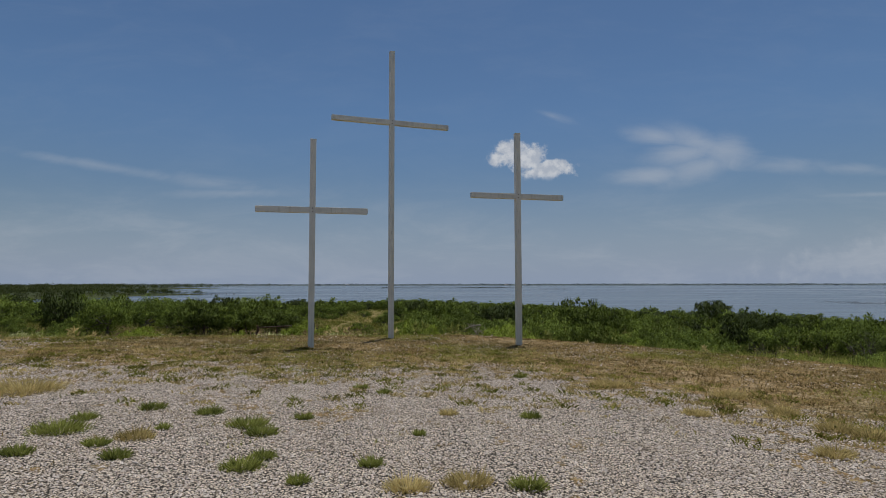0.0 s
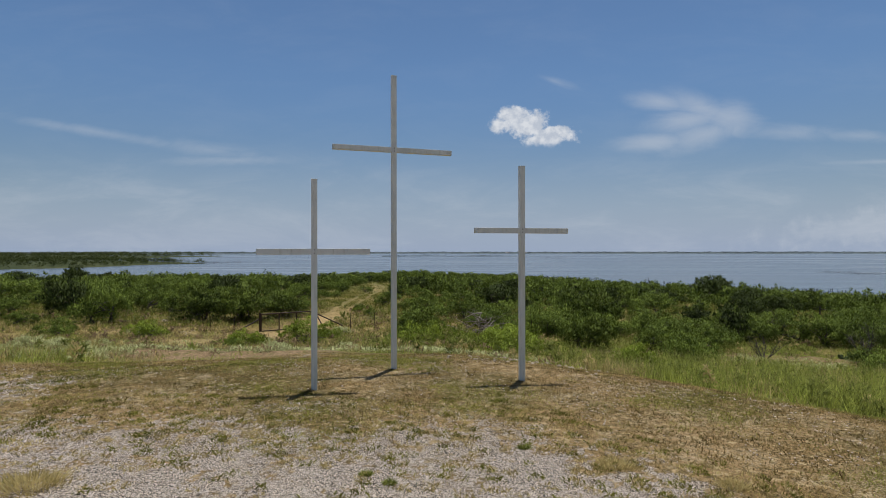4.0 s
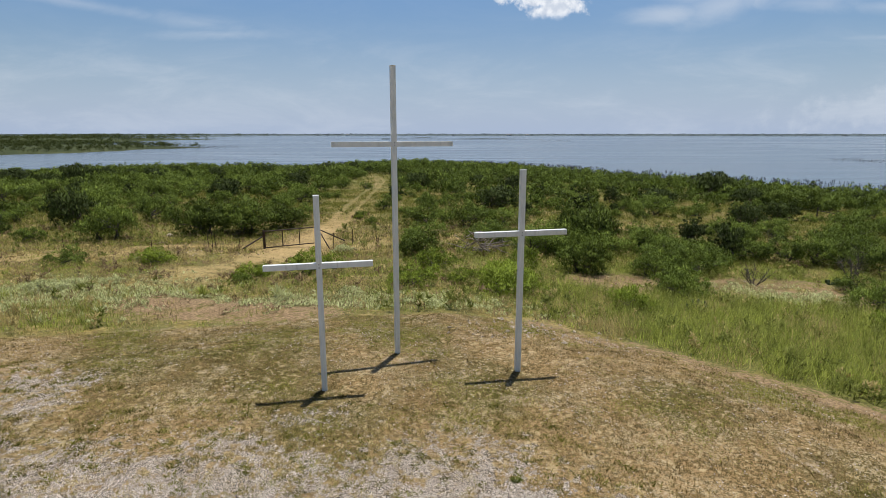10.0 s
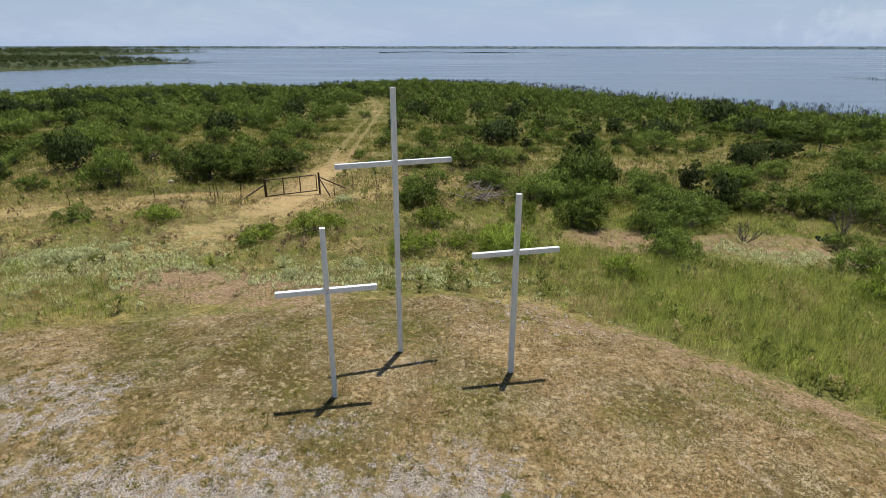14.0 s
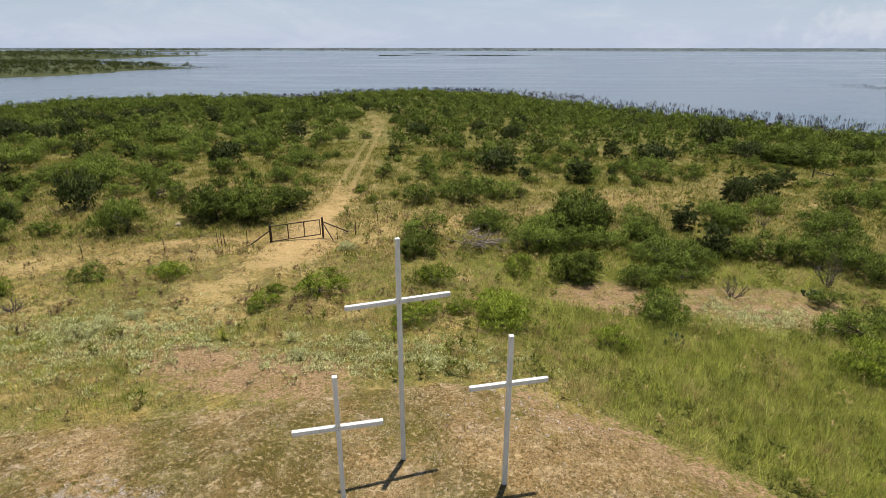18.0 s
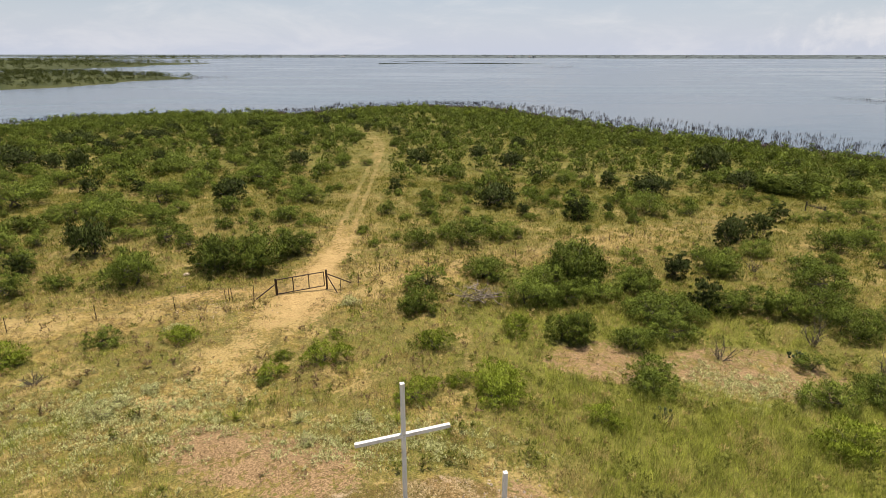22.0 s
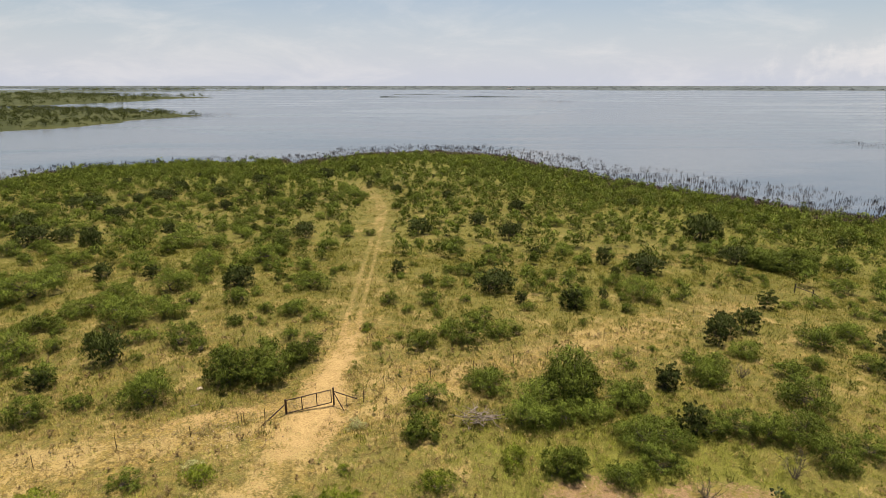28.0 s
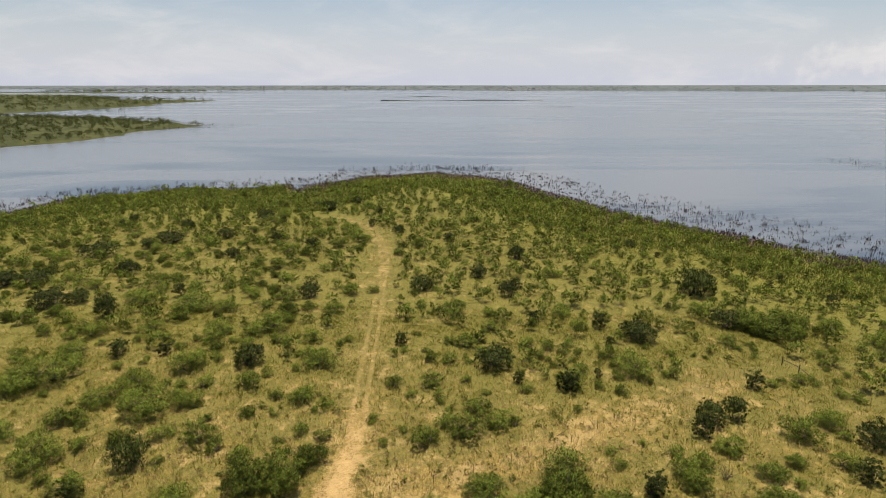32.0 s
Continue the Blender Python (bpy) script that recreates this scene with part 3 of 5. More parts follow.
def make_ground():
    xs = spread(-14, 14, 0.25, -70, 70, 1.0, 6000)
    ys = spread(-3, 24, 0.25, -6, 190, 1.0, 6000)
    gx, gy = np.meshgrid(xs, ys)
    x, y = gx.ravel(), gy.ravel()
    nx, ny = len(xs), len(ys)
    i = (np.arange(ny - 1)[:, None] * nx + np.arange(nx - 1)[None]).ravel()
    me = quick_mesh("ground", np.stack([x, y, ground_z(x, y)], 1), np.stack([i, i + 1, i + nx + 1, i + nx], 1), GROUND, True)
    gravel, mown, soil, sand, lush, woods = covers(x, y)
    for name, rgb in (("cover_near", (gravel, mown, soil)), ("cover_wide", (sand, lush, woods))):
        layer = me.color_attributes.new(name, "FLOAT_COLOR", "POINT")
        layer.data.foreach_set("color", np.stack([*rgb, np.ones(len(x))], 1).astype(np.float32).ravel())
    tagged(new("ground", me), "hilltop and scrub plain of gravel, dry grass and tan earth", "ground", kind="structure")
    ring = [(-6000, -6000, LAKE), (6000, -6000, LAKE), (6000, 6000, LAKE), (-6000, 6000, LAKE)]
    lake = quick_mesh("water", ring, [(0, 1, 2, 3)], WATER)
    tagged(new("water", lake), "wide calm blue-grey lake with faint wind lanes", "lake", kind="structure")


make_ground()


# ---- the three crosses ----
def make_cross(x, y, top, beam_z, beam_length, turn, label, size=0.125):
    base = on_ground(x, y)
    root = tagged(new("cross"), label, "cross", "three crosses on the hilltop")
    root.matrix_basis = pose(x, y, base, 0, 0, turn)
    tall = top - base
    part("post", box_bm((size, size, tall + 0.4), 0.008, (0, 0, tall / 2 - 0.2)), PAINT, root)
    half = (beam_length - size) / 2 + 0.01
    for side in (-1, 1):
        arm = part("crossbeam", box_bm((half, size - 0.006, size), 0.008, (side * (size / 2 + half / 2 - 0.01), 0, beam_z - base)), PAINT, root)
        plate = box_bm((0.004, size - 0.02, size - 0.02), 0.0015, (side * (size / 2 + half - 0.008), 0, beam_z - base))
        part("end_cap", plate, PAINT, arm)
    part("top_cap", box_bm((size + 0.006, size + 0.006, 0.012), 0.003, (0, 0, tall + 0.004)), PAINT, root)
    for z in (beam_z - base - 0.035, beam_z - base + 0.035):
        part("bolt", pipe_bm((0, -size / 2 - 0.012, z), (0, -size / 2 + 0.01, z), 0.012, 8), WIRE, root, "weathered steel bolt head")


make_cross(-2.755, 11.76, 4.56, 3.05, 2.31, 12.5, "white painted wooden cross, shortest, standing on dry mown turf")
make_cross(-1.29, 14.0, 7.42, 5.58, 3.03, 19.0, "tall white painted wooden cross on the crown of the hill")
make_cross(1.765, 13.02, 5.02, 3.53, 2.27, 12.7, "white painted wooden cross near the edge of the mown turf")


# ---- shrubs and trees ----
def leaves(rng, centres, radii, count, size, lift, slim=0.5, outs=None):
    """Leaf sprays round each centre: small pointed blades, more of them near the outside. outs: the way out of the bough at each centre."""
    n = len(centres) * count
    way = rng.normal(size=(n, 3))
    way[:, 2] += lift
    way /= np.linalg.norm(way, axis=1)[:, None]
    base = np.repeat(centres, count, 0) + way * (np.repeat(radii, count) * rng.uniform(0.45, 1.0, n) ** 0.5)[:, None]
    long = way + 0.8 * rng.normal(size=(n, 3))
    long[:, 2] += lift
    long /= np.linalg.norm(long, axis=1)[:, None]
    side = np.cross(long, rng.normal(size=(n, 3)) * 0.55 + (0, 0, 1))
    side /= np.linalg.norm(side, axis=1)[:, None]
    s = (size * rng.uniform(0.6, 1.4, n))[:, None]
    verts = np.stack([base - side * s * slim, base + side * s * slim, base + long * s * 2.2 + side * s * slim * 0.3, base + long * s * 2.0 - side * s * slim * 0.3], 1).reshape(-1, 3)
    if outs is None:
        face = way * 0.75 + rng.normal(size=(n, 3)) * 0.42 + (0, 0, 0.5)
    else:
        face = way * 0.5 + np.repeat(outs, count, 0) * 0.85 + rng.normal(size=(n, 3)) * 0.36 + (0, 0, 0.06)
    face /= np.linalg.norm(face, axis=1)[:, None]
    return verts, np.arange(n * 4).reshape(-1, 4), np.repeat(face, 4, 0)


def mound(rng, count, wide, tall, foot, swell, spike, waist):
    """Sprays over one lumpy mound: centres, and their way out of it."""
    lumps = 9
    turn, rise = np.arange(lumps) * 2.4 + rng.uniform(-0.5, 0.5, lumps), np.clip((np.arange(lumps) + rng.uniform(0, 1, lumps)) / lumps * 1.25 - 0.25, -0.25, 1)
    level = np.sqrt(np.clip(1 - rise ** 2, 0, 1))
    bulge = np.stack([level * np.cos(turn), level * np.sin(turn), rise], 1)
    strength = rng.uniform(0.2, 1.0, lumps)
    way = rng.normal(size=(count, 3))
    way[:, 2] = np.where(way[:, 2] < -0.35, -way[:, 2], way[:, 2])
    way /= np.linalg.norm(way, axis=1)[:, None]
    near = way @ bulge.T
    best = near.argmax(1)
    swollen = strength[best] * np.exp(-((np.arccos(np.clip(near.max(1), -1, 1)) / 0.5) ** 2))
    reach = (1 - swell + swell * swollen) * rng.uniform(0.75, 1.0, count)
    shoot = rng.uniform(0, 1, count) < 0.16
    reach[shoot] += rng.uniform(0.0, spike * 2.0, shoot.sum())
    height = np.where(way[:, 2] > 0, waist + (1 - waist) * reach * way[:, 2], waist * (1 + way[:, 2] * 2.2)) * tall
    centres = np.stack([way[:, 0] * reach * wide / 2, way[:, 1] * reach * wide / 2, np.maximum(height, foot * 0.5)], 1)
    outs = way * 0.75 + (way - bulge[best]) * 1.2
    return centres, outs / np.linalg.norm(outs, axis=1)[:, None], np.where(shoot, 0.6, 1.0)


def crown_points(rng, count, wide, tall, foot, shape):
    """Centres and radii of the sprays of one crown and their way out of it: several mounds of uneven height grown into one another."""
    swell, spike, waist, least, apart = {"round": (0.4, 0.16, 0.32, 0.5, 0.3), "flat": (0.46, 0.2, 0.34, 0.5, 0.33), "dense": (0.22, 0.14, 0.24, 0.75, 0.2)}[shape]
    wide, tall = wide * 1.2, tall * 1.22
    many = (rng.randint(5, 8) if wide > 3.5 else rng.randint(4, 6)) if count > 30 else 2
    swell, apart = (swell, apart) if count > 30 else (0.2, 0.16)
    turn = np.arange(many) * 2.4 + rng.uniform(0, 6) + rng.uniform(-0.5, 0.5, many)
    size = rng.uniform(0.42, 0.64, many)
    out = apart * wide * rng.uniform(0.55, 1.1, many)
    out[0], size[0] = 0.08 * wide, 0.68
    high = rng.uniform(least, 1.0, many)
    high[0] = 1.0
    share = np.maximum((count * size ** 2 / (size ** 2).sum()).astype(int), 2)
    centres, outs, small = (np.concatenate(pieces) for pieces in zip(*[mound(rng, n, wide * w, tall * h, foot, swell, spike, waist) for n, w, h in zip(share, size, high)]))
    centres[:, 0] += np.repeat(out * np.cos(turn), share)
    centres[:, 1] += np.repeat(out * np.sin(turn), share)
    return centres, rng.uniform(0.45, 1.15, len(centres)) * wide * 0.08 * small, outs


SHAPES = {
    # kind: (width, height, sprays, blades each, blade size, lift, slim, foot, shape, leaf, bark, label, category)
    "mesquite": (2.6, 1.5, 125, 46, 0.047, 0.6, 0.34, 0.1, "round", MESQUITE, BARK, "feathery green mesquite bush in dry grass", "bush"),
    "tall_mesquite": (5.4, 2.7, 240, 42, 0.074, 0.6, 0.34, 0.2, "flat", MESQUITE, BARK, "broad airy mesquite tree with several low trunks", "tree"),
    "juniper": (2.4, 2.0, 110, 40, 0.064, 1.6, 0.34, 0.05, "dense", JUNIPER, BARK, "small dark dense juniper on open grass", "bush"),
    "large_juniper": (5.6, 3.2, 210, 34, 0.115, 1.6, 0.34, 0.05, "dense", JUNIPER, BARK, "large dark dense juniper with ragged upright tufts", "tree"),
    "thicket": (4.4, 2.4, 210, 40, 0.075, 0.7, 0.4, 0.08, "round", THICK, BARK, "dense deep-green bush casting dark shade", "bush"),
    "willow_bush": (3.0, 1.3, 140, 44, 0.05, 1.0, 0.32, 0.05, "round", BRIGHT, BARK, "bright yellow-green leafy bush in tall grass", "bush"),
    "sage": (2.0, 0.7, 80, 30, 0.04, 0.7, 0.34, 0.05, "round", GREY_LEAF, DEADWOOD, "low grey-green sagebrush on pale earth", "bush"),
}


def make_bush(kind, seed, detail=1.0):
    wide, tall, sprays, count, size, lift, slim, foot, shape, leaf, bark, label, category = SHAPES[kind]
    rng = np.random.RandomState(seed)
    count, size = int(count * detail), size * (1.0 / detail) ** 0.4
    centres, radii, outs = crown_points(rng, sprays, wide, tall, foot, shape)
    name = "tree" if category == "tree" else "bush"
    root = tagged(new(name), label, category, {"bush": "bushes of the scrub plain", "tree": "trees of the scrub plain"}[category])
    verts, faces, normals = leaves(rng, centres, radii, count, size, lift, slim, outs)
    crown = quick_mesh("crown", verts, faces, leaf, normals=normals)
    part("crown", crown, leaf, root)
    limbs = []
    for k in range(5 if wide > 4 else 4):
        angle, lean = rng.uniform(0, 6.28), rng.uniform(0.15, 0.5)
        foot_at = Vector((0.06 * wide * math.cos(angle), 0.06 * wide * math.sin(angle), -0.15))
        fork = foot_at + Vector((lean * wide * 0.3 * math.cos(angle), lean * wide * 0.3 * math.sin(angle), tall * 0.34))
        r = 0.018 * wide * rng.uniform(0.7, 1.2)
        limbs.append([(foot_at, r), (foot_at.lerp(fork, 0.5) + Vector((0.04 * wide * rng.normal(), 0.04 * wide * rng.normal(), 0)), r * 0.8), (fork, r * 0.6)])
        for j in rng.choice(len(centres), 4, replace=False):
            limbs.append([(fork, r * 0.5), (fork.lerp(Vector(centres[j]), 0.55) + Vector((0, 0, 0.05 * tall)), r * 0.35), (Vector(centres[j]), r * 0.12)])
    verts, faces = tubes(limbs)
    part("trunk", quick_mesh("trunk", verts, faces, bark, True), bark, root)
    return root


PLACED = []


def set_bushes(kind, spots, variants, seed, detail=1.0):
    """Spots: x, y, width and, for some, height. One bush of each variant is built, then copied to the other spots."""
    rng = random.Random(seed)
    wide, tall = SHAPES[kind][:2]
    made, first = [], []
    for k, (x, y, w, *high) in enumerate(spots):
        s = w / wide
        up = high[0] / tall if high else min(s if s < 1 else s ** 0.8, 2.9 / tall) * rng.uniform(0.85, 1.15)
        m = Matrix.Translation((x, y, on_ground(x, y) - 0.03)) @ pose(0, 0, 0, 0, 0, rng.uniform(0, 360)) @ Matrix.Diagonal((s * rng.uniform(0.9, 1.1), s * rng.uniform(0.9, 1.1), up, 1))
        PLACED.append((x, y, w))
        if k < variants:
            made.append(make_bush(kind, seed + k, detail))
            first.append(m)
        else:
            copy_thing(made[rng.randrange(len(made))], m)
    for ob, m in zip(made, first):
        ob.matrix_basis = m


# lone junipers of the plain: small, then large
JUNIPERS = [(-39.9, 48.3, 2.4), (22.6, 50.2, 2.4), (21.8, 42.2, 3.2), (-24.0, 179.8, 3.4), (-49.6, 157.9, 3.8), (17.0, 99.2, 2.7), (47.2, 109.2, 1.8), (77.4, 124.6, 2.8), (-7.6, 87.4, 2.6), (11.1, 75.5, 2.0), (18.3, 73.9, 3.6), (23.8, 77.4, 1.7), (47.5, 76.0, 3.2), (39.8, 66.8, 4.0), (33.8, 62.5, 3.4), (49.0, 53.8, 3.4), (23.0, 51.0, 2.9), (29.7, 98.3, 3.8), (-45.8, 81.8, 2.5)]
LARGE_JUNIPERS = [(-65.1, 98.1, 4.8, 3.9), (-84.3, 177.3, 4.9), (-67.0, 164.8, 6.3), (-64.7, 195.2, 7.6), (-81.6, 160.2, 9.3), (-76.0, 125.7, 6.1), (-79.7, 104.1, 8.2), (-75.1, 106.0, 4.8), (-5.3, 116.3, 6.2), (-14.8, 169.9, 4.3), (-56.7, 141.7, 4.2), (-93.2, 143.4, 10.6), (-84.8, 152.1, 4.5), (-44.5, 211.5, 7.8), (-35.2, 220.0, 5.5), (-37.4, 152.1, 4.3), (-28.5, 110.3, 4.9), (-107.8, 188.2, 4.0), (-93.9, 119.6, 7.9), (-100.2, 119.2, 6.5), (19.8, 145.0, 5.3), (14.0, 114.3, 4.7), (35.3, 93.6, 7.9), (57.8, 120.1, 9.5, 5.2), (-30.8, 78.5, 5.3), (-36.4, 54.0, 4.8), (7.8, 80.5, 7.3), (36.4, 66.0, 4.8), (56.1, 61.7, 6.1), (1.2, 161.6, 4.1), (8.0, 127.6, 5.5), (56.1, 162.0, 4.3), (54.9, 100.0, 6.2)]
# mesquite near the hill, then over the plain
MESQUITES = [(24.7, 32.7, 2.0), (17.1, 37.0, 3.6), (28.1, 51.8, 3.6), (-10.6, 28.1, 1.0), (-23.1, 33.3, 2.3), (4.7, 49.3, 3.9), (10.7, 43.8, 3.6), (-1.9, 46.1, 3.6), (35.8, 39.9, 3.6), (-37.1, 42.7, 3.7), (-33.9, 44.7, 2.4), (8.7, 102.3, 2.7), (-2.4, 59.2, 3.7), (-52.7, 91.3, 3.9), (-2.0, 73.5, 3.4), (-5.1, 70.1, 1.8), (-40.7, 49.6, 3.8), (-30.5, 58.6, 3.9), (-28.8, 72.4, 3.9), (-9.6, 63.7, 1.4), (-15.7, 114.7, 2.5), (8.4, 94.7, 3.2), (3.4, 87.5, 3.9), (51.2, 91.6, 3.5), (13.2, 30.6, 2.8), (26.5, 42.7, 3.9), (23.7, 42.4, 3.3), (12.6, 28.6, 2.9), (28.7, 41.7, 3.4), (2.6, 61.2, 4.5), (6.6, 63.7, 3.9), (65.3, 95.1, 4.3), (4.4, 66.9, 4.0)]
TALL_MESQUITES = [(9.4, 47.2, 5.2), (17.3, 47.2, 4.2), (35.6, 47.9, 5.0), (-27.7, 45.7, 5.8), (7.6, 43.5, 4.5), (13.3, 45.0, 4.2), (16.5, 40.2, 4.5), (19.2, 41.1, 4.1), (13.6, 35.0, 3.6), (27.6, 53.4, 4.3), (31.4, 42.0, 4.6), (26.6, 130.6, 5.1), (2.2, 102.7, 4.9), (23.7, 105.1, 4.7), (-59.3, 72.9, 8.2), (-31.3, 91.7, 6.4), (-20.0, 68.1, 4.2), (-50.1, 104.0, 8.6), (-40.4, 89.9, 5.4), (-40.0, 77.1, 5.8), (-63.1, 106.6, 6.0), (-32.7, 108.0, 4.1), (-19.7, 78.5, 5.1), (-40.9, 64.6, 6.9), (-36.0, 66.8, 4.4), (-44.4, 70.9, 5.6), (-47.5, 67.6, 5.2), (-48.0, 54.9, 6.7), (19.6, 75.3, 4.5), (30.1, 80.0, 6.4), (35.6, 59.0, 4.1), (52.6, 65.8, 4.8), (53.2, 108.3, 4.4), (75.2, 99.4, 4.6), (79.6, 93.0, 5.3), (4.0, 50.8, 4.0)]
MORE_MESQUITES = [(14.0, 53.9, 5.7), (-36.5, 171.1, 4.0), (-42.6, 146.5, 5.4), (-124.0, 190.6, 5.1), (9.5, 191.3, 7.9), (40.7, 150.7, 4.9), (-20.6, 112.7, 4.9), (-22.0, 100.9, 4.1), (-62.7, 70.5, 5.2), (-60.5, 81.1, 5.1), (-30.3, 152.6, 4.9), (-24.7, 158.9, 5.7), (-7.7, 154.5, 5.5), (23.1, 28.0, 3.2), (31.6, 38.4, 4.4), (26.8, 29.1, 3.4)]
THICKETS = [(12.4, 48.6, 6.4, 3.9), (9.1, 36.1, 3.4), (9.2, 44.1, 2.9), (-21.6, 49.9, 5.3), (-18.2, 51.5, 6.5), (-15.7, 55.1, 3.7), (-1.9, 40.4, 3.3), (18.4, 47.8, 3.4), (62.9, 98.4, 10.0), (59.8, 100.0, 7.5), (67.2, 100.3, 6.5)]
WILLOWS = [(3.1, 28.5, 3.4), (0.9, 28.1, 1.9), (-7.6, 31.2, 3.0), (21.0, 23.3, 3.8), (8.7, 25.0, 2.1), (-10.5, 29.2, 1.7), (-18.4, 34.2, 2.5), (-27.7, 30.8, 3.3), (-10.6, 31.6, 1.6), (-7.8, 35.6, 1.3), (-0.9, 33.4, 2.9), (-1.6, 26.4, 2.8), (5.5, 37.2, 2.7), (-9.8, 63.0, 1.2), (3.3, 27.1, 3.2)]
SAGES = [(-19.1, 35.3, 1.8), (-6.6, 21.7, 1.2), (-4.1, 24.0, 1.3), (-17.9, 24.1, 1.7), (-17.6, 25.3, 1.5), (-16.6, 26.9, 1.3), (-8.0, 42.1, 1.9)]

set_bushes("juniper", JUNIPERS, 3, 11)
set_bushes("large_juniper", LARGE_JUNIPERS, 4, 21, 0.55)
set_bushes("mesquite", MESQUITES, 4, 31)
set_bushes("tall_mesquite", TALL_MESQUITES + MORE_MESQUITES, 5, 41, 0.8)
set_bushes("thicket", THICKETS, 3, 51)
set_bushes("willow_bush", WILLOWS, 3, 61)
set_bushes("sage", SAGES, 3, 71)


def scattered(count, seed, low, high, want, skew=1.8):
    """Spots over the plain between the placed bushes, clear of track, fence and shore."""
    rng, spots = np.random.RandomState(seed), []
    x = rng.uniform(-230, 190, 60000)
    y = 50 + 230 * rng.uniform(0, 1, 60000) ** 0.68
    w = low + (high - low) * rng.uniform(0, 1, 60000) ** skew
    d = shore_distance(x, y)
    ok = (d > 4) & (np.abs(x) < 1.0 * y + 15) & (off_line(x, y, TRACK) > 2.6 + w * 0.5) & (off_line(x, y, FENCE_ON) > 3.0 + w * 0.5)
    ok &= want(x, y, d, rng.uniform(0, 1, 60000))
    taken = np.array(PLACED)
    for i in np.nonzero(ok)[0]:
        if len(spots) == count:
            break
        if np.all(np.hypot(taken[:, 0] - x[i], taken[:, 1] - y[i]) > 0.42 * (taken[:, 2] + w[i])):
            spots.append((float(x[i]), float(y[i]), float(w[i])))
            taken = np.vstack([taken, spots[-1]])
    return spots


set_bushes("juniper", scattered(28, 1, 1.6, 3.4, lambda x, y, d, r: (d > 30) & (r < 0.5)), 2, 81, 0.5)
set_bushes("mesquite", scattered(100, 2, 1.8, 4.2, lambda x, y, d, r: (d > 22) & (y < 170) & (r < 0.6 + 0.3 * waves(x, y, 40, 12))), 4, 91, 0.35)
set_bushes("tall_mesquite", scattered(70, 4, 3.5, 6.0, lambda x, y, d, r: ((x < -25) & (d > 25)) | (r < 0.15)), 3, 111, 0.35)
set_bushes("mesquite", scattered(130, 9, 1.3, 3.4, lambda x, y, d, r: (y < 92) & (np.abs(x) < 0.8 * y + 6) & (r < 0.6 + 0.4 * waves(x, y, 16, 18))), 4, 117, 0.45)
set_bushes("thicket", scattered(55, 10, 2.0, 4.4, lambda x, y, d, r: (x < -8) & (y < 165) & (d > 20) & (np.abs(x) < 0.8 * y + 6)), 3, 127, 0.35)


def joined_scrub(name, spots, seed, sprays, count, size, leaf, label, tall=0.6, foot=0.1, puff=1.15):
    """Bushes that nobody could count, in one mesh of leaf sprays."""
    rng = np.random.RandomState(seed)
    verts, faces, normals, start = [], [], [], 0
    z = ground_z(np.array([s[0] for s in spots]), np.array([s[1] for s in spots]))
    for (x, y, w), at in zip(spots, z):
        centres, radii, outs = crown_points(rng, sprays, w, w * tall * rng.uniform(0.8, 1.2), foot * w, "round")
        v, f, face = leaves(rng, centres, radii * puff, count, size * w, 0.7, 0.4, outs)
        verts.append(v + np.array((x, y, at)))
        faces.append(f + start)
        normals.append(face)
        start += len(v)
    stuff(name, quick_mesh(name, np.concatenate(verts), np.concatenate(faces), leaf, normals=np.concatenate(normals)), label, "scrub")


joined_scrub("low_scrub", scattered(1450, 5, 1.6, 4.8, lambda x, y, d, r: (y > 75) & (np.abs(x) < 0.8 * y + 8) & (r < 0.75 + 0.3 * waves(x, y, 30, 15)), 1.1), 121, 17, 20, 0.048, MESQUITE, "low green scrub scattered over the plain", 0.62, 0.05, 1.5)
joined_scrub("dark_scrub", scattered(900, 7, 1.6, 4.4, lambda x, y, d, r: (y > 80) & (np.abs(x) < 0.8 * y + 8) & (r < 0.6 + 0.3 * ramp(x, 0, 20) + 0.4 * waves(x, y, 24, 17)), 1.2), 123, 16, 20, 0.048, THICK, "dark green scrub scattered over the plain", 0.62, 0.05, 1.5)
joined_scrub("small_scrub", scattered(1500, 8, 0.6, 1.3, lambda x, y, d, r: (y < 230) & (y > 62) & (np.abs(x) < 0.8 * y + 8) & (r < 0.6 + 0.4 * waves(x, y, 14, 16))), 125, 8, 8, 0.1, WEED, "knee-high green scrub between the bushes of the plain", 0.6)
joined_scrub("shore_willows", scattered(60, 3, 2.4, 5.0, lambda x, y, d, r: (d < 42) & (d > 10) & (r < 0.8)), 129, 22, 20, 0.045, BRIGHT, "bright yellow-green willows near the lake shore", 0.5, 0.05, 1.7)
joined_scrub("shore_thicket", scattered(620, 6, 1.2, 4.6, lambda x, y, d, r: (d < 42) & (d > np.where(x > -62, 12, 3))), 131, 14, 12, 0.055, MESQUITE, "yellow-green thicket along the lake shore", 0.5, 0.1, 1.8)


def woods(name, ring, count, low, high, seed, blades, label, box):
    """A far scrub wood inside a ring of land."""
    rng, spots = np.random.RandomState(seed), []
    x, y = rng.uniform(box[0], box[1], count * 8), rng.uniform(box[2], box[3], count * 8)
    ok = np.nonzero((inside_by(x + 9 * waves(x, y, 70, 7), y + 9 * waves(x, y, 80, 8), ring) > -1))[0][:count]
    spots = [(x[i], y[i], rng.uniform(low, high)) for i in ok]
    joined_scrub(name, spots, seed, 9, blades, 0.065, FAR_LEAF, label, 0.46, 0.0, 1.8)


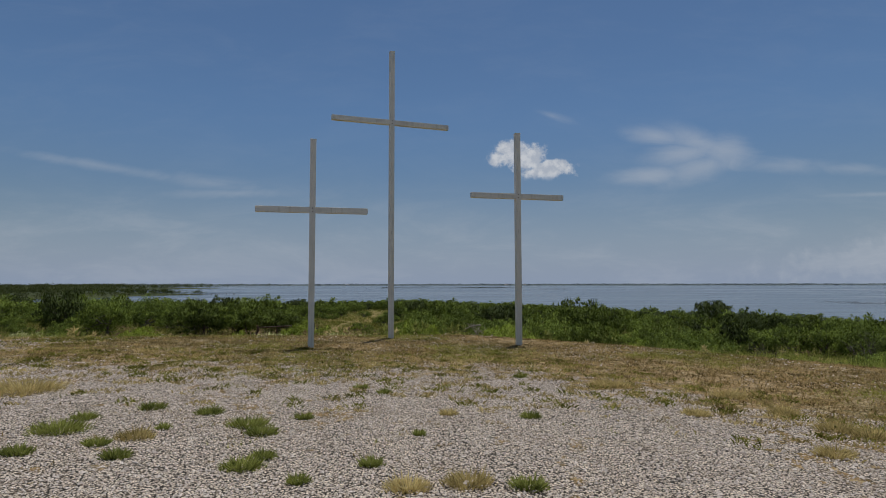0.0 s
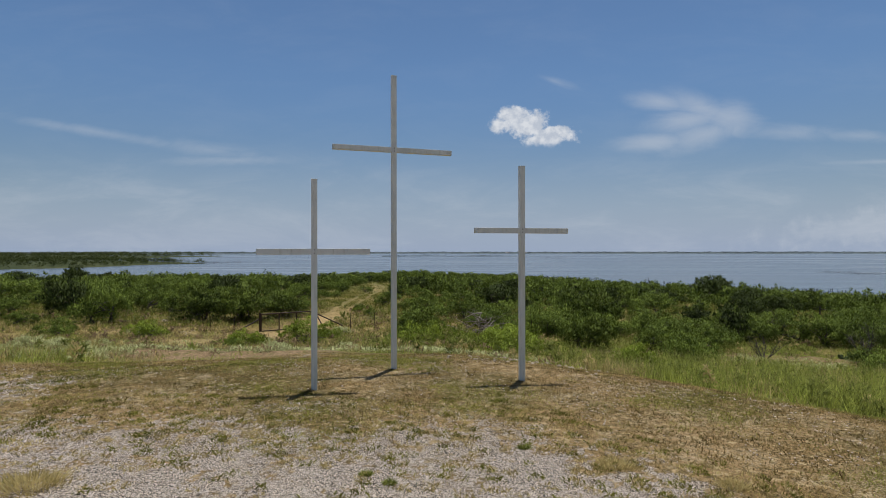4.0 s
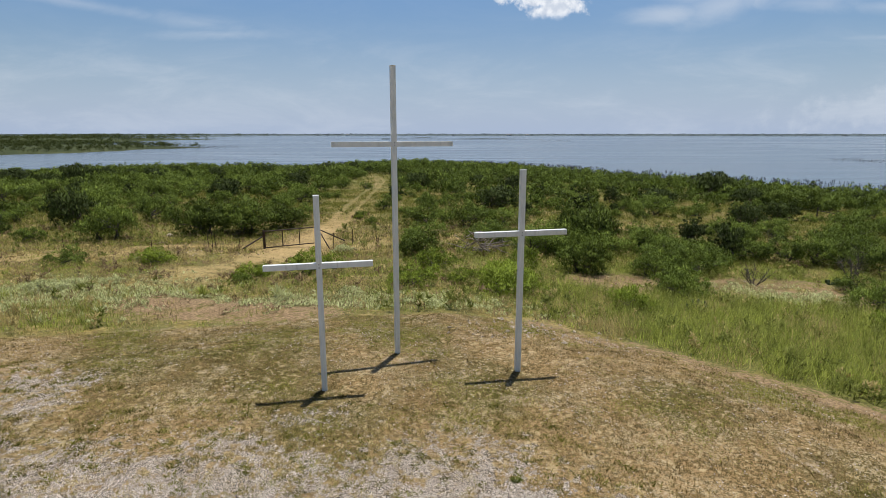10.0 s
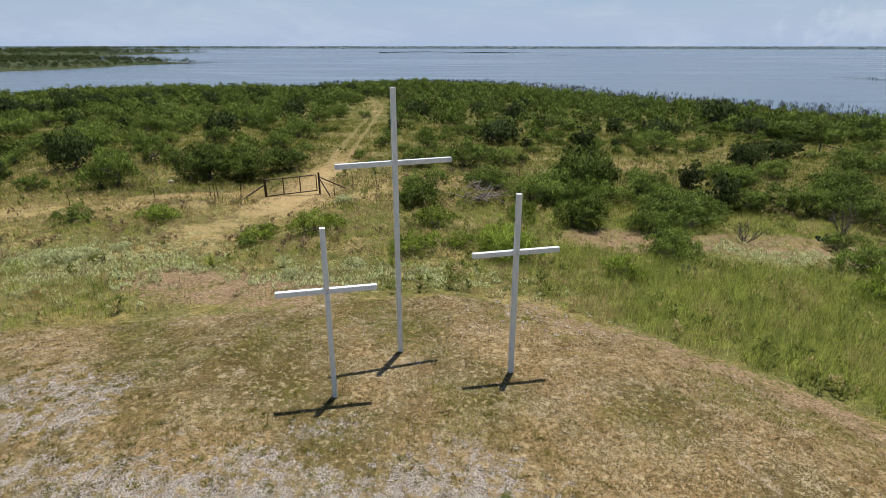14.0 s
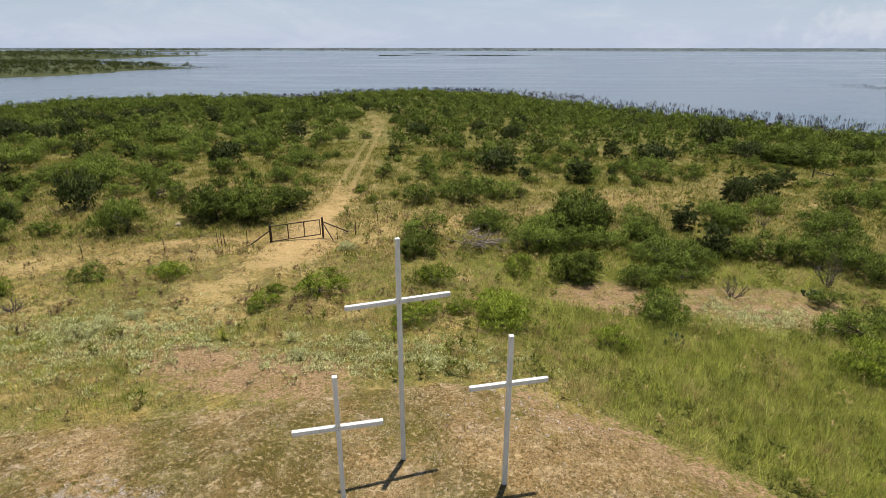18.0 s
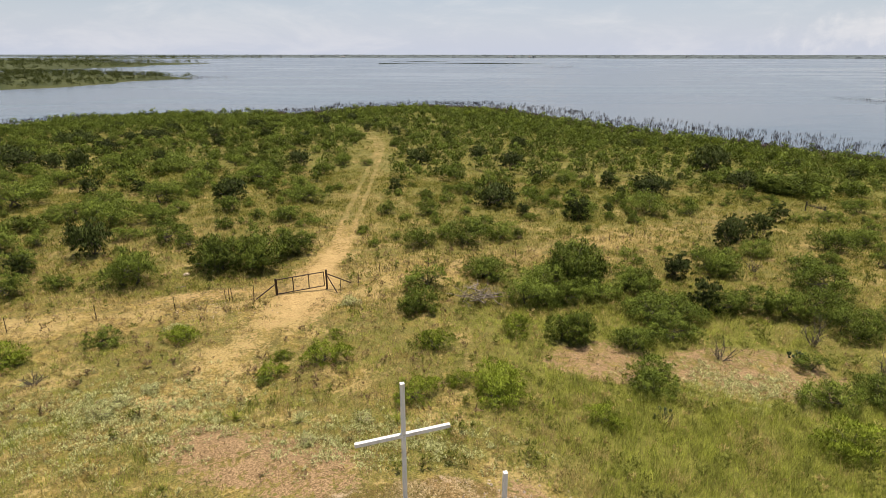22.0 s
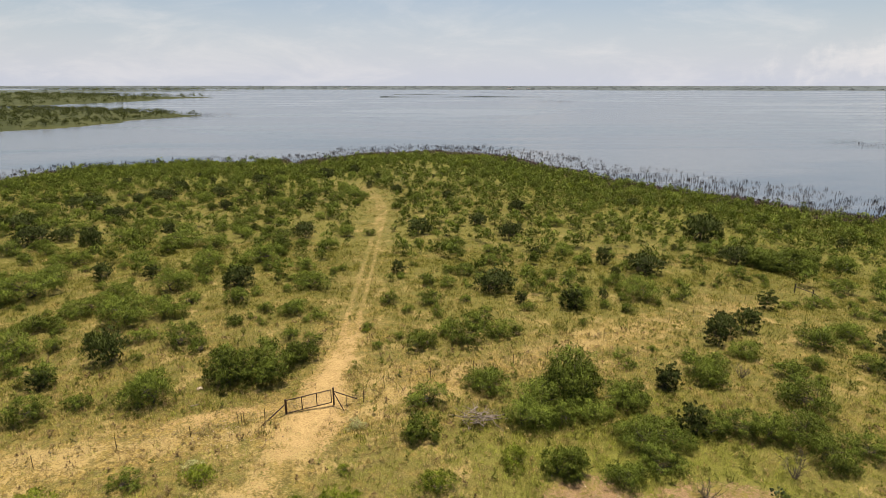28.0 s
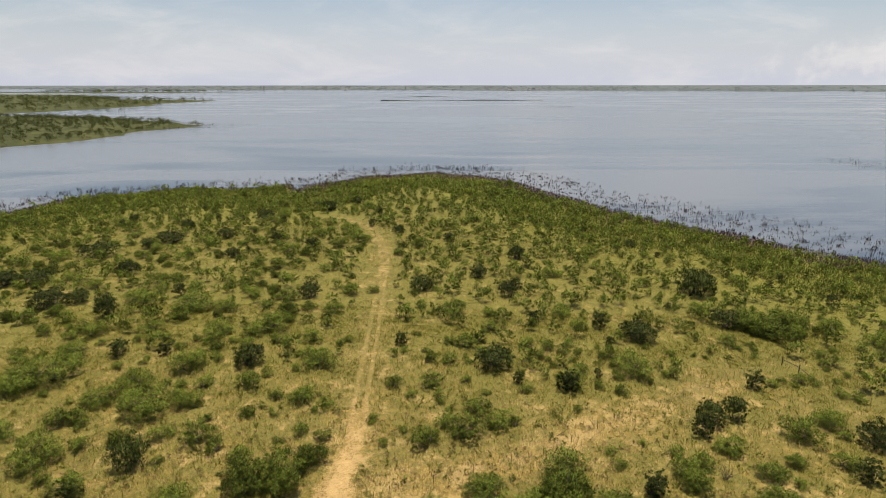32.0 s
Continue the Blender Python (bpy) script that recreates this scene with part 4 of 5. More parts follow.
def clumps(count, seed, low, high, box, want):
    """Places for knee-high clumps over a part of the slope: x, y, width."""
    rng = np.random.RandomState(seed)
    x, y = rng.uniform(box[0], box[1], count * 6), rng.uniform(box[2], box[3], count * 6)
    gravel, mown, soil, sand, lush, _ = covers(x, y)
    ok = (past_brow(x, y) > 0.7) & (np.abs(x) < 0.95 * y + 3) & (sand < 0.25) & (soil < 0.3) & (rng.uniform(0, 1, len(x)) < want(x, y, lush))
    w = low + (high - low) * rng.uniform(0, 1, len(x)) ** 1.7
    return [(float(x[i]), float(y[i]), float(w[i])) for i in np.nonzero(ok)[0][:count]]


joined_scrub("slope_weeds", clumps(900, 181, 0.25, 0.85, (-34, 34, 10, 46), lambda x, y, lush: lush * (0.5 + 0.5 * waves(x, y, 5, 45)) * (0.25 + 0.75 * ramp(x, -2, 4))), 182, 7, 9, 0.1, WEED, "knee-high dark green weed clumps on the grassy slope", 0.75)
joined_scrub("straw_clumps", clumps(900, 183, 0.25, 0.7, (-40, 34, 10, 48), lambda x, y, lush: 0.5 + 0.5 * waves(x, y, 4, 46)), 184, 6, 9, 0.1, STRAW, "pale seeding grass clumps on the slope", 0.7)
joined_scrub("brown_clumps", clumps(700, 185, 0.25, 0.8, (-44, 40, 24, 66), lambda x, y, lush: 0.9 - lush), 186, 6, 8, 0.1, BROWN, "withered brown weed clumps on dry earth", 0.6)
joined_scrub("plain_weeds", clumps(800, 187, 0.35, 1.1, (-50, 50, 42, 70), lambda x, y, lush: 0.4 + 0.5 * waves(x, y, 7, 47)), 188, 7, 9, 0.1, WEED, "low green weed clumps between the bushes", 0.65)


woods("cape_woods", CAPE, 1700, 4.0, 9.0, 141, 10, "low dark green woods on a flat cape", (-760, -250, 430, 830))
woods("point_woods", POINT, 1300, 8.0, 16.0, 151, 6, "dark green woods on the farther point", (-1500, -560, 930, 1700))
woods("spit_woods", SPIT, 260, 12.0, 20.0, 161, 6, "thin dark line of woods on a far spit", (-1700, -690, 2330, 2680))


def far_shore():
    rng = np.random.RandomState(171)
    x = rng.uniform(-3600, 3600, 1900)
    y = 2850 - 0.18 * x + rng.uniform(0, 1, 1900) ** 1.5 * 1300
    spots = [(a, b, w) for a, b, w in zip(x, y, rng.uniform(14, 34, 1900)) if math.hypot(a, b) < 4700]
    joined_scrub("far_shore_woods", spots, 172, 5, 7, 0.045, HORIZON_LEAF, "low line of trees on the far lake shore, haze painted into the leaves", 0.07, 0.0, 1.6)


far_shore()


# ---- grass, reeds and loose stone ----
def blades(name, x, y, tall, wide, mat, label, category, seed, lean=0.45, sink=0.02, plain=False):
    """Grass: one bent, tapering blade at each place."""
    rng = np.random.RandomState(seed)
    n = len(x)
    z = ground_z(x, y) - sink
    tip = rng.uniform(0, 6.2832, n)
    turn = tip + 1.5708 + rng.normal(size=n) * 0.4
    bend = tall * lean * rng.uniform(0.3, 1.0, n)
    base = np.stack([x, y, z], 1)
    side = np.stack([np.cos(turn), np.sin(turn), 0 * x], 1) * (wide / 2)[:, None]
    middle = base + np.stack([bend * 0.4 * np.cos(tip), bend * 0.4 * np.sin(tip), tall * 0.68], 1)
    end = base + np.stack([bend * np.cos(tip), bend * np.sin(tip), tall * rng.uniform(0.85, 1.0, n)], 1)
    verts = np.stack([base - side, base + side, middle + side * 0.8, end, middle - side * 0.8], 1).reshape(-1, 3)
    face = rng.normal(size=(n, 3)) * 0.55 + (0, 0, 1)
    face /= np.linalg.norm(face, axis=1)[:, None]
    if plain:
        verts = np.stack([base - side, base + side, end], 1).reshape(-1, 3)
        return stuff(name, quick_mesh(name, verts, np.arange(n * 3).reshape(-1, 3), mat, normals=np.repeat(face, 3, 0)), label, category)
    return stuff(name, quick_mesh(name, verts, np.arange(n * 5).reshape(-1, 5), mat, normals=np.repeat(face, 5, 0)), label, category)


def tufted(rng, n, low, high, clump, spread):
    """Places gathered in tufts over a rectangle."""
    m = max(n // clump, 1)
    cx, cy = rng.uniform(low[0], high[0], m), rng.uniform(low[1], high[1], m)
    x = np.repeat(cx, clump) + rng.normal(size=m * clump) * spread
    y = np.repeat(cy, clump) + rng.normal(size=m * clump) * spread
    return x, y, np.repeat(rng.uniform(0, 1, m), clump)


def sow_grass():
    rng = np.random.RandomState(201)
    # the mown cap: short turf, dense and green in patches, thin over gravel
    x, y, pick = tufted(rng, 1150000, (-17, 2), (14, 21), 14, 0.06)
    gravel, mown, soil, sand, lush, _ = covers(x, y)
    green = waves(x, y, 5.5, 21) + 0.8 * np.exp(-(((x + 5.5) / 2.6) ** 2 + ((y - 14.3) / 1.8) ** 2)) + 0.5 * waves(x, y, 1.6, 22)
    thick = 0.78 + 0.25 * green + 0.32 * waves(x, y, 0.9, 34) - 0.9 * gravel - 0.7 * soil
    keep = (mown > 0.5) & (pick < np.clip(thick, 0.03, 1)) & ((gravel < 0.75) | (pick < 0.012)) & (y > 4.2)
    x, y, green = x[keep], y[keep], green[keep]
    tall = rng.uniform(0.025, 0.068, len(x)) * (1 + 0.4 * (rng.uniform(0, 1, len(x)) < 0.05))
    lively = green + rng.normal(size=len(x)) * 0.5 > 0.5
    for mat, which, name, label in ((TURF, ~lively, "mown_grass", "short mown dry grass on the hilltop"), (RANGE, lively, "green_turf", "short green grass patches on the hilltop")):
        blades(name, x[which], y[which], tall[which], rng.uniform(0.012, 0.03, which.sum()), mat, label, "grass", 202, 1.5, plain=True)
    # ragged tufts where turf gives way to gravel
    x, y, pick = tufted(rng, 190000, (-13, 4.5), (12, 14), 40, 0.065)
    gravel = covers(x, y)[0]
    keep = (pick < 0.75 - 0.6 * gravel ** 3) & (gravel > 0.08) & (gravel < 0.985)
    lively = keep & (pick * 97 % 1 < 0.4)
    keep &= ~lively
    blades("verge_grass", x[keep], y[keep], rng.uniform(0.025, 0.075, keep.sum()), rng.uniform(0.006, 0.014, keep.sum()), STRAW, "straw-coloured tufts at the gravel's edge", "grass", 203, 1.2)
    blades("green_verge", x[lively], y[lively], rng.uniform(0.03, 0.08, lively.sum()), rng.uniform(0.006, 0.014, lively.sum()), RANGE, "olive tufts at the gravel's edge", "grass", 208, 1.2)
    # tall grass on the slope below the brow
    x, y, pick = tufted(rng, 1000000, (-48, 10), (46, 50), 26, 0.2)
    e = past_brow(x, y)
    gravel, mown, soil, sand, lush, _ = covers(x, y)
    thick = 0.22 + 0.5 * lush + 0.15 * waves(x, y, 6, 23) + 0.26 * waves(x, y, 1.7, 33) - 1.3 * sand - 1.2 * soil
    keep = (e > 0.1) & (np.abs(x) < 1.0 * y + 3) & (pick < np.clip(thick, 0.02, 1)) & (off_line(x, y, TRACK) > 1.7)
    x, y, e, lush, pick = x[keep], y[keep], e[keep], lush[keep], pick[keep]
    tall = rng.uniform(0.15, 0.46, len(x)) * (0.55 + 0.75 * lush) * (0.35 + 0.65 * ramp(e, 0.1, 2.5)) * (1 + 0.7 * ramp(x, 3, 7) * ramp(16 - e, 0, 6) + 0.4 * ramp(-2 - x, 0, 6) * ramp(11 - e, 0, 4)) * (0.6 + 0.8 * (pick * 41 % 1))
    mixed = 0.75 * lush + 0.3 * waves(x, y, 8, 24) + 0.5 * waves(x, y, 3.2, 25) + 1.1 * (pick * 29 % 1 - 0.5) + rng.normal(size=len(x)) * 0.12
    mixed = mixed - 0.7 * (1 - ramp(e, 0.4, 1.6)) * ramp(x, 0, 3)
    deep = (mixed > 0.12) & (pick * 13 % 1 + 0.35 * waves(x, y, 2.4, 38) < 0.3)
    for mat, which, name, label in ((GRASS, (mixed > 0.12) & ~deep, "tall_green_grass", "tall green grass below the brow of the hill"), (WEED, deep, "rank_weeds", "rank dark green weeds in the tall grass"), (STRAW, mixed <= 0.12, "tall_dry_grass", "tall straw-yellow grass on the slope")):
        blades(name, x[which], y[which], tall[which], rng.uniform(0.011, 0.026, which.sum()), mat, label, "grass", 204, 0.8, plain=True)
    # rougher growth over the plain
    x, y, pick = tufted(rng, 420000, (-150, 40), (150, 190), 8, 0.3)
    more = tufted(rng, 420000, (-75, 40), (75, 105), 9, 0.24)
    x, y, pick = (np.concatenate(pair) for pair in zip((x, y, pick), more))
    gravel, mown, soil, sand, lush, _ = covers(x, y)
    thick = 0.4 + 0.5 * lush + 0.3 * waves(x, y, 13, 26) - np.where(y > 62, 0.7, 1.4) * sand
    keep = (np.abs(x) < 0.88 * y + 8) & (pick < np.clip(thick, 0.02, 1)) & ((off_line(x, y, TRACK) > 1.2) | ((y > 62) & (off_line(x, y, TRACK) < 0.5))) & (shore_distance(x, y) > 1)
    x, y, lush = x[keep], y[keep], lush[keep]
    tall, wide = rng.uniform(0.2, 0.5, len(x)), rng.uniform(0.03, 0.07, len(x)) * (0.6 + y / 120)
    mixed = 0.6 * lush + 0.4 * waves(x, y, 16, 27) + 0.4 * waves(x, y, 4, 28) + rng.normal(size=len(x)) * 0.25
    for mat, which, name, label in ((RANGE, mixed > -0.08, "plain_green_grass", "green grass over the scrub plain"), (STRAW, mixed <= -0.08, "plain_dry_grass", "straw-yellow grass over the scrub plain")):
        blades(name, x[which], y[which], tall[which], wide[which], mat, label, "grass", 205, 0.9, plain=True)
    # grey-green forbs in drifts on the slope
    x, y, pick = tufted(rng, 330000, (-26, 16), (26, 34), 26, 0.14)
    drift = np.maximum(np.exp(-(((x + 17) / 5) ** 2 + ((y - 24) / 3.4) ** 2)), np.exp(-(((x + 3) / 4.2) ** 2 + ((y - 22) / 1.8) ** 2)))
    drift = np.maximum(drift, 0.7 * np.exp(-(((x - 19) / 4) ** 2 + ((y - 30) / 2) ** 2)))
    keep = (pick < drift * (1.1 + 0.6 * waves(x, y, 2.2, 43))) & (past_brow(x, y) > 0.6)
    spot = np.stack([x[keep], y[keep], ground_z(x[keep], y[keep]) + 0.05], 1)[::4]
    verts, faces, normals = leaves(rng, spot, rng.uniform(0.06, 0.13, len(spot)), 6, 0.042, 0.5, 0.42)
    stuff("grey_forb", quick_mesh("grey_forb", verts, faces, GREY_LEAF, normals=normals), "low grey-green forbs in drifts on the slope", "plant")
    # brown withered forbs over the dry slope and the sand
    x, y, pick = tufted(rng, 45000, (-46, 18), (24, 62), 5, 0.16)
    gravel, mown, soil, sand, lush, _ = covers(x, y)
    keep = (past_brow(x, y) > 0.5) & (pick < np.clip(0.75 - 0.9 * lush, 0.02, 1)) & (np.abs(x) < 0.85 * y + 3) & (off_line(x, y, TRACK) > 1.1)
    spot = np.stack([x[keep], y[keep], ground_z(x[keep], y[keep]) + 0.06], 1)
    verts, faces, normals = leaves(rng, spot, rng.uniform(0.06, 0.16, len(spot)), 4, 0.05, 0.7, 0.3)
    stuff("dry_forb", quick_mesh("dry_forb", verts, faces, BROWN, normals=normals), "withered brown forbs over dry grass and sand", "plant")
    # upright leafy weed stalks standing over the grass below the brow
    x, y = rng.uniform(-6, 30, 5000), rng.uniform(8, 30, 5000)
    e = past_brow(x, y)
    keep = (e > 0.5) & (e < 13) & (rng.uniform(0, 1, 5000) < 0.3 + 0.3 * waves(x, y, 3, 37)) & (covers(x, y)[2] < 0.3)
    foot = np.stack([x[keep], y[keep], ground_z(x[keep], y[keep])], 1)
    tall = rng.uniform(0.45, 0.95, len(foot))
    lean = rng.normal(size=(len(foot), 2)) * 0.07
    spot = np.concatenate([foot + np.stack([lean[:, 0] * k, lean[:, 1] * k, tall * k / 6], 1) for k in range(2, 7)])
    verts, faces, normals = leaves(rng, spot, np.full(len(spot), 0.05), 5, 0.034, 0.9, 0.3)
    stuff("weed_stalks", quick_mesh("weed_stalks", verts, faces, WEED, normals=normals), "upright leafy weed stalks in the tall grass", "plant")
    # shore growth: rank green and brown stems at the lake's edge
    x, y = rng.uniform(-190, 150, 420000), rng.uniform(120, 330, 420000)
    d = shore_distance(x, y)
    keep = (d > -4) & (d < 44) & (np.abs(x) < 0.9 * y) & (rng.uniform(0, 1, len(x)) < np.where(d < 13, 1.0, 0.6))
    x, y, d = x[keep], y[keep], d[keep]
    brown = d + rng.normal(size=len(x)) * 4 + 6 * waves(x, y, 30, 29) * (x > -60) < np.where(x > 10, 8, np.where(x > -62, 6, 1))
    tall = rng.uniform(0.5, 1.5, len(x))
    for mat, which, name, label in ((REED, brown, "shore_reeds", "brown and purplish dead stems along the waterline"), (SHORE_GROWTH, ~brown, "shore_grass", "rank green growth behind the lake shore")):
        blades(name, x[which], y[which], tall[which], rng.uniform(0.12, 0.32, which.sum()), mat, label, "reeds" if mat is REED else "grass", 207, 0.6, plain=True)
    # dead stems standing in the water
    x, y, pick = tufted(rng, 300000, (-240, 130), (240, 362), 6, 0.45)
    d = shore_distance(x, y)
    near = np.where(x > -62, 0.95 * ramp(46 + d, 0, 26), 1.1 * ramp(30 + d, 0, 20))
    keep = (d < 1) & (d > -46) & (pick < near * 0.8 * (0.45 + 0.5 * waves(x, y, 12, 30) + 0.45 * waves(x, y, 4, 42))) & (np.abs(x) < 0.9 * y)
    extra = rng.normal(size=(260, 2)) * (8, 14) + (262, 352)
    flood = rng.uniform(0, 1, (240, 1)) * np.array([(42, 75)]) + np.array([(-305, 605)]) + rng.normal(size=(240, 2)) * (10, 14)
    x, y = np.concatenate([x[keep], extra[:, 0], flood[:, 0]]), np.concatenate([y[keep], extra[:, 1], flood[:, 1]])
    z = np.full(len(x), LAKE - 0.3)
    n = len(x)
    tall = rng.uniform(0.15, 1.15, n) * (1 + (y > 500))
    wide = rng.uniform(0.07, 0.16, n) * (1 + (y > 500))
    turn = rng.uniform(0, 3.14, n)
    base = np.stack([x, y, z], 1)
    side = np.stack([np.cos(turn), np.sin(turn), 0 * x], 1) * wide[:, None]
    tip = base + np.stack([rng.normal(size=n) * 0.15, rng.normal(size=n) * 0.15, tall + 0.3], 1)
    verts = np.stack([base - side * 0.5, base + side * 0.5, tip + side * 0.5, tip - side * 0.3], 1).reshape(-1, 3)
    stuff("flooded_stems", quick_mesh("flooded_stems", verts, np.arange(n * 4).reshape(-1, 4), REED), "dead grey-brown stems standing in the shallows", "reeds")


sow_grass()


def reed_island(name, ax, ay, bx, by, deep, count, seed):
    """A low drowned bar far out in the lake, marked by its reeds."""
    rng = np.random.RandomState(seed)
    s = rng.uniform(0, 1, count)
    x, y = ax + (bx - ax) * s + rng.normal(size=count), ay + (by - ay) * s + rng.normal(size=count) * deep
    base = np.stack([x, y, np.full(count, LAKE - 0.4)], 1)
    half, tall = rng.uniform(0.5, 1.3, count), rng.uniform(0.9, 2.4, count) * (0.55 + 0.45 * np.sin(9 * s + seed))
    side = np.stack([half, 0 * s, 0 * s], 1)
    tip = base + np.stack([rng.normal(size=count) * 0.4, 0 * s, tall + 0.4], 1)
    verts = np.stack([base - side, base + side, tip + side * 0.4, tip - side * 0.4], 1).reshape(-1, 3)
    stuff(name, quick_mesh(name, verts, np.arange(count * 4).reshape(-1, 4), FAR_LEAF), "thin dark strip of reeds on a drowned bar far out in the lake", "reeds")


reed_island("reed_bar", -160, 1488, 258, 1490, 5, 1100, 511)
reed_island("reed_islet", -150, 1790, 10, 1830, 8, 420, 512)


def lay_gravel():
    """Loose crushed stone on the lot, each piece an uneven eight-sided lump."""
    rng = np.random.RandomState(301)
    x, y = rng.uniform(-7.5, 7.5, 85000), 2.2 + 9 * rng.uniform(0, 1, 85000) ** 1.3
    gravel = covers(x, y)[0]
    keep = (gravel + 0.3 * waves(x, y, 1.3, 31) > 0.55) & (np.abs(x) < 0.85 * y + 0.6)
    x, y = x[keep], y[keep]
    n = len(x)
    r = rng.uniform(0.006, 0.012, n) * (1 + 0.7 * (rng.uniform(0, 1, n) < 0.06))
    points = np.array([(1, 0, 0), (0, 1, 0), (-1, 0, 0), (0, -1, 0), (0, 0, 0.75), (0, 0, -0.6)], float)
    faces = np.array([(0, 1, 4), (1, 2, 4), (2, 3, 4), (3, 0, 4), (1, 0, 5), (2, 1, 5), (3, 2, 5), (0, 3, 5)])
    turn = rng.uniform(0, 6.28, n)
    shape = points[None] * rng.uniform(0.7, 1.3, (n, 6, 1)) + rng.normal(size=(n, 6, 3)) * 0.15
    c, s = np.cos(turn)[:, None], np.sin(turn)[:, None]
    turned = np.stack([shape[..., 0] * c - shape[..., 1] * s, shape[..., 0] * s + shape[..., 1] * c, shape[..., 2]], -1)
    verts = turned * r[:, None, None] + np.stack([x, y, ground_z(x, y) + r * 0.35], 1)[:, None]
    stuff("gravel", quick_mesh("gravel", verts.reshape(-1, 3), (np.arange(n)[:, None, None] * 6 + faces[None]).reshape(-1, 3), STONE), "pale crushed limestone gravel of the lot", "gravel")
    # chips scattered over the thin turf
    x, y = rng.uniform(-14, 11, 60000), rng.uniform(8, 19, 60000)
    gravel, mown, soil, _, _, _ = covers(x, y)
    keep = (mown > 0.6) & (rng.uniform(0, 1, 60000) < 0.1 + 0.25 * waves(x, y, 3.2, 35) + 0.2 * waves(x, y, 0.7, 36) + 0.3 * gravel)
    x, y = x[keep], y[keep]
    n = len(x)
    r = rng.uniform(0.007, 0.018, n)
    shape = points[None] * rng.uniform(0.6, 1.3, (n, 6, 1)) + rng.normal(size=(n, 6, 3)) * 0.18
    verts = shape * r[:, None, None] + np.stack([x, y, ground_z(x, y) + r * 0.6], 1)[:, None]
    stuff("stone_chips", quick_mesh("stone_chips", verts.reshape(-1, 3), (np.arange(n)[:, None, None] * 6 + faces[None]).reshape(-1, 3), STONE), "pale stone chips scattered through the thin mown turf", "gravel")
    # limestone chunks on the slope and beside the gate
    x = np.concatenate([rng.normal(2.8, 1.5, 100), rng.normal(-19, 1.8, 110), rng.normal(-16.5, 1.5, 50), rng.normal(14, 2.5, 80)])
    y = np.concatenate([rng.normal(17.4, 1.1, 100), rng.normal(40.2, 1.0, 110), rng.normal(24, 1.2, 50), rng.normal(32.5, 1.6, 80)])
    n = len(x)
    r = rng.uniform(0.02, 0.085, n)
    shape = points[None] * rng.uniform(0.6, 1.3, (n, 6, 1)) + rng.normal(size=(n, 6, 3)) * 0.2
    verts = shape * r[:, None, None] + np.stack([x, y, ground_z(x, y) + r * 0.2], 1)[:, None]
    stuff("rubble", quick_mesh("rubble", verts.reshape(-1, 3), (np.arange(n)[:, None, None] * 6 + faces[None]).reshape(-1, 3), ROCK), "pale limestone chunks on bare earth", "stones")


lay_gravel()


# ---- weeds that root in the gravel: x, y, width ----
WEEDS = [(-3.45, 5.12, 0.54), (-3.51, 5.58, 0.26), (-3.33, 4.46, 0.26), (-2.56, 4.46, 0.24), (-2.69, 4.98, 0.35), (-2.43, 5.9, 0.3), (-1.87, 5.45, 0.42), (-1.66, 5.19, 0.31), (-1.5, 4.26, 0.33), (-1.42, 4.5, 0.22), (-1.01, 3.96, 0.16), (-0.56, 4.36, 0.2), (-0.25, 3.87, 0.33), (0.17, 3.97, 0.38), (0.58, 3.93, 0.28), (-0.22, 5.23, 0.11), (-1.42, 5.79, 0.2), (-3.09, 6.04, 0.28), (-2.59, 5.27, 0.12), (-0.74, 7.15, 0.19), (-1.07, 7.41, 0.19), (2.76, 6.17, 0.31), (3.89, 5.64, 0.43), (3.29, 4.81, 0.36), (4.05, 5.4, 0.42), (0.92, 5.98, 0.23), (-2.89, 4.75, 0.23), (-5.11, 6.94, 0.97), (0.06, 6.06, 0.19), (3.8, 6.31, 0.38), (2.32, 7.85, 0.59), (3.64, 7.21, 0.5), (1.16, 8.52, 0.21)]
DRY_WEEDS = (4, 12, 13, 21, 22, 23, 24, 27, 28, 29, 30, 31)


def make_weed(x, y, w, dry, seed):
    rng = np.random.RandomState(seed)
    n = int(300 + 1400 * w)
    turn, out = rng.uniform(0, 6.28, n), w * 0.46 * np.sqrt(rng.uniform(0, 1, n)) * (1 + 0.3 * np.sin(3 * rng.uniform(0, 6.28, n)))
    base = np.stack([out * np.cos(turn), 0.75 * out * np.sin(turn), np.full(n, -0.01)], 1)
    tall = rng.uniform(0.35, 1.0, n) * (0.045 + 0.13 * w) * (1.15 - out / w)
    way = np.stack([np.cos(turn) * 0.8, np.sin(turn) * 0.8, np.ones(n)], 1) + rng.normal(size=(n, 3)) * 0.35
    tip = base + way * tall[:, None]
    side = np.cross(way, rng.normal(size=(n, 3)) * 0.5 + (0, 0, 1))
    side *= (rng.uniform(0.0022, 0.0055, n) / np.linalg.norm(side, axis=1))[:, None]
    mid = (base + tip) / 2
    verts = np.stack([base, mid + side, tip, mid - side], 1).reshape(-1, 3)
    face = rng.normal(size=(n, 3)) * 0.4 + (0, 0, 1)
    face /= np.linalg.norm(face, axis=1)[:, None]
    me = quick_mesh("weed", verts, np.arange(n * 4).reshape(-1, 4), STRAW if dry else WEED, normals=np.repeat(face, 4, 0))
    ob = tagged(new("weed", me), "dry straw-coloured grass tuft in the gravel" if dry else "green weed clump rooted in the gravel", "weed", "weeds in the gravel")
    ob.matrix_basis = Matrix.Translation((x, y, on_ground(x, y)))


for number, (wx, wy, ww) in enumerate(WEEDS):
    make_weed(wx, wy, ww * 0.85, number in DRY_WEEDS, 400 + number)


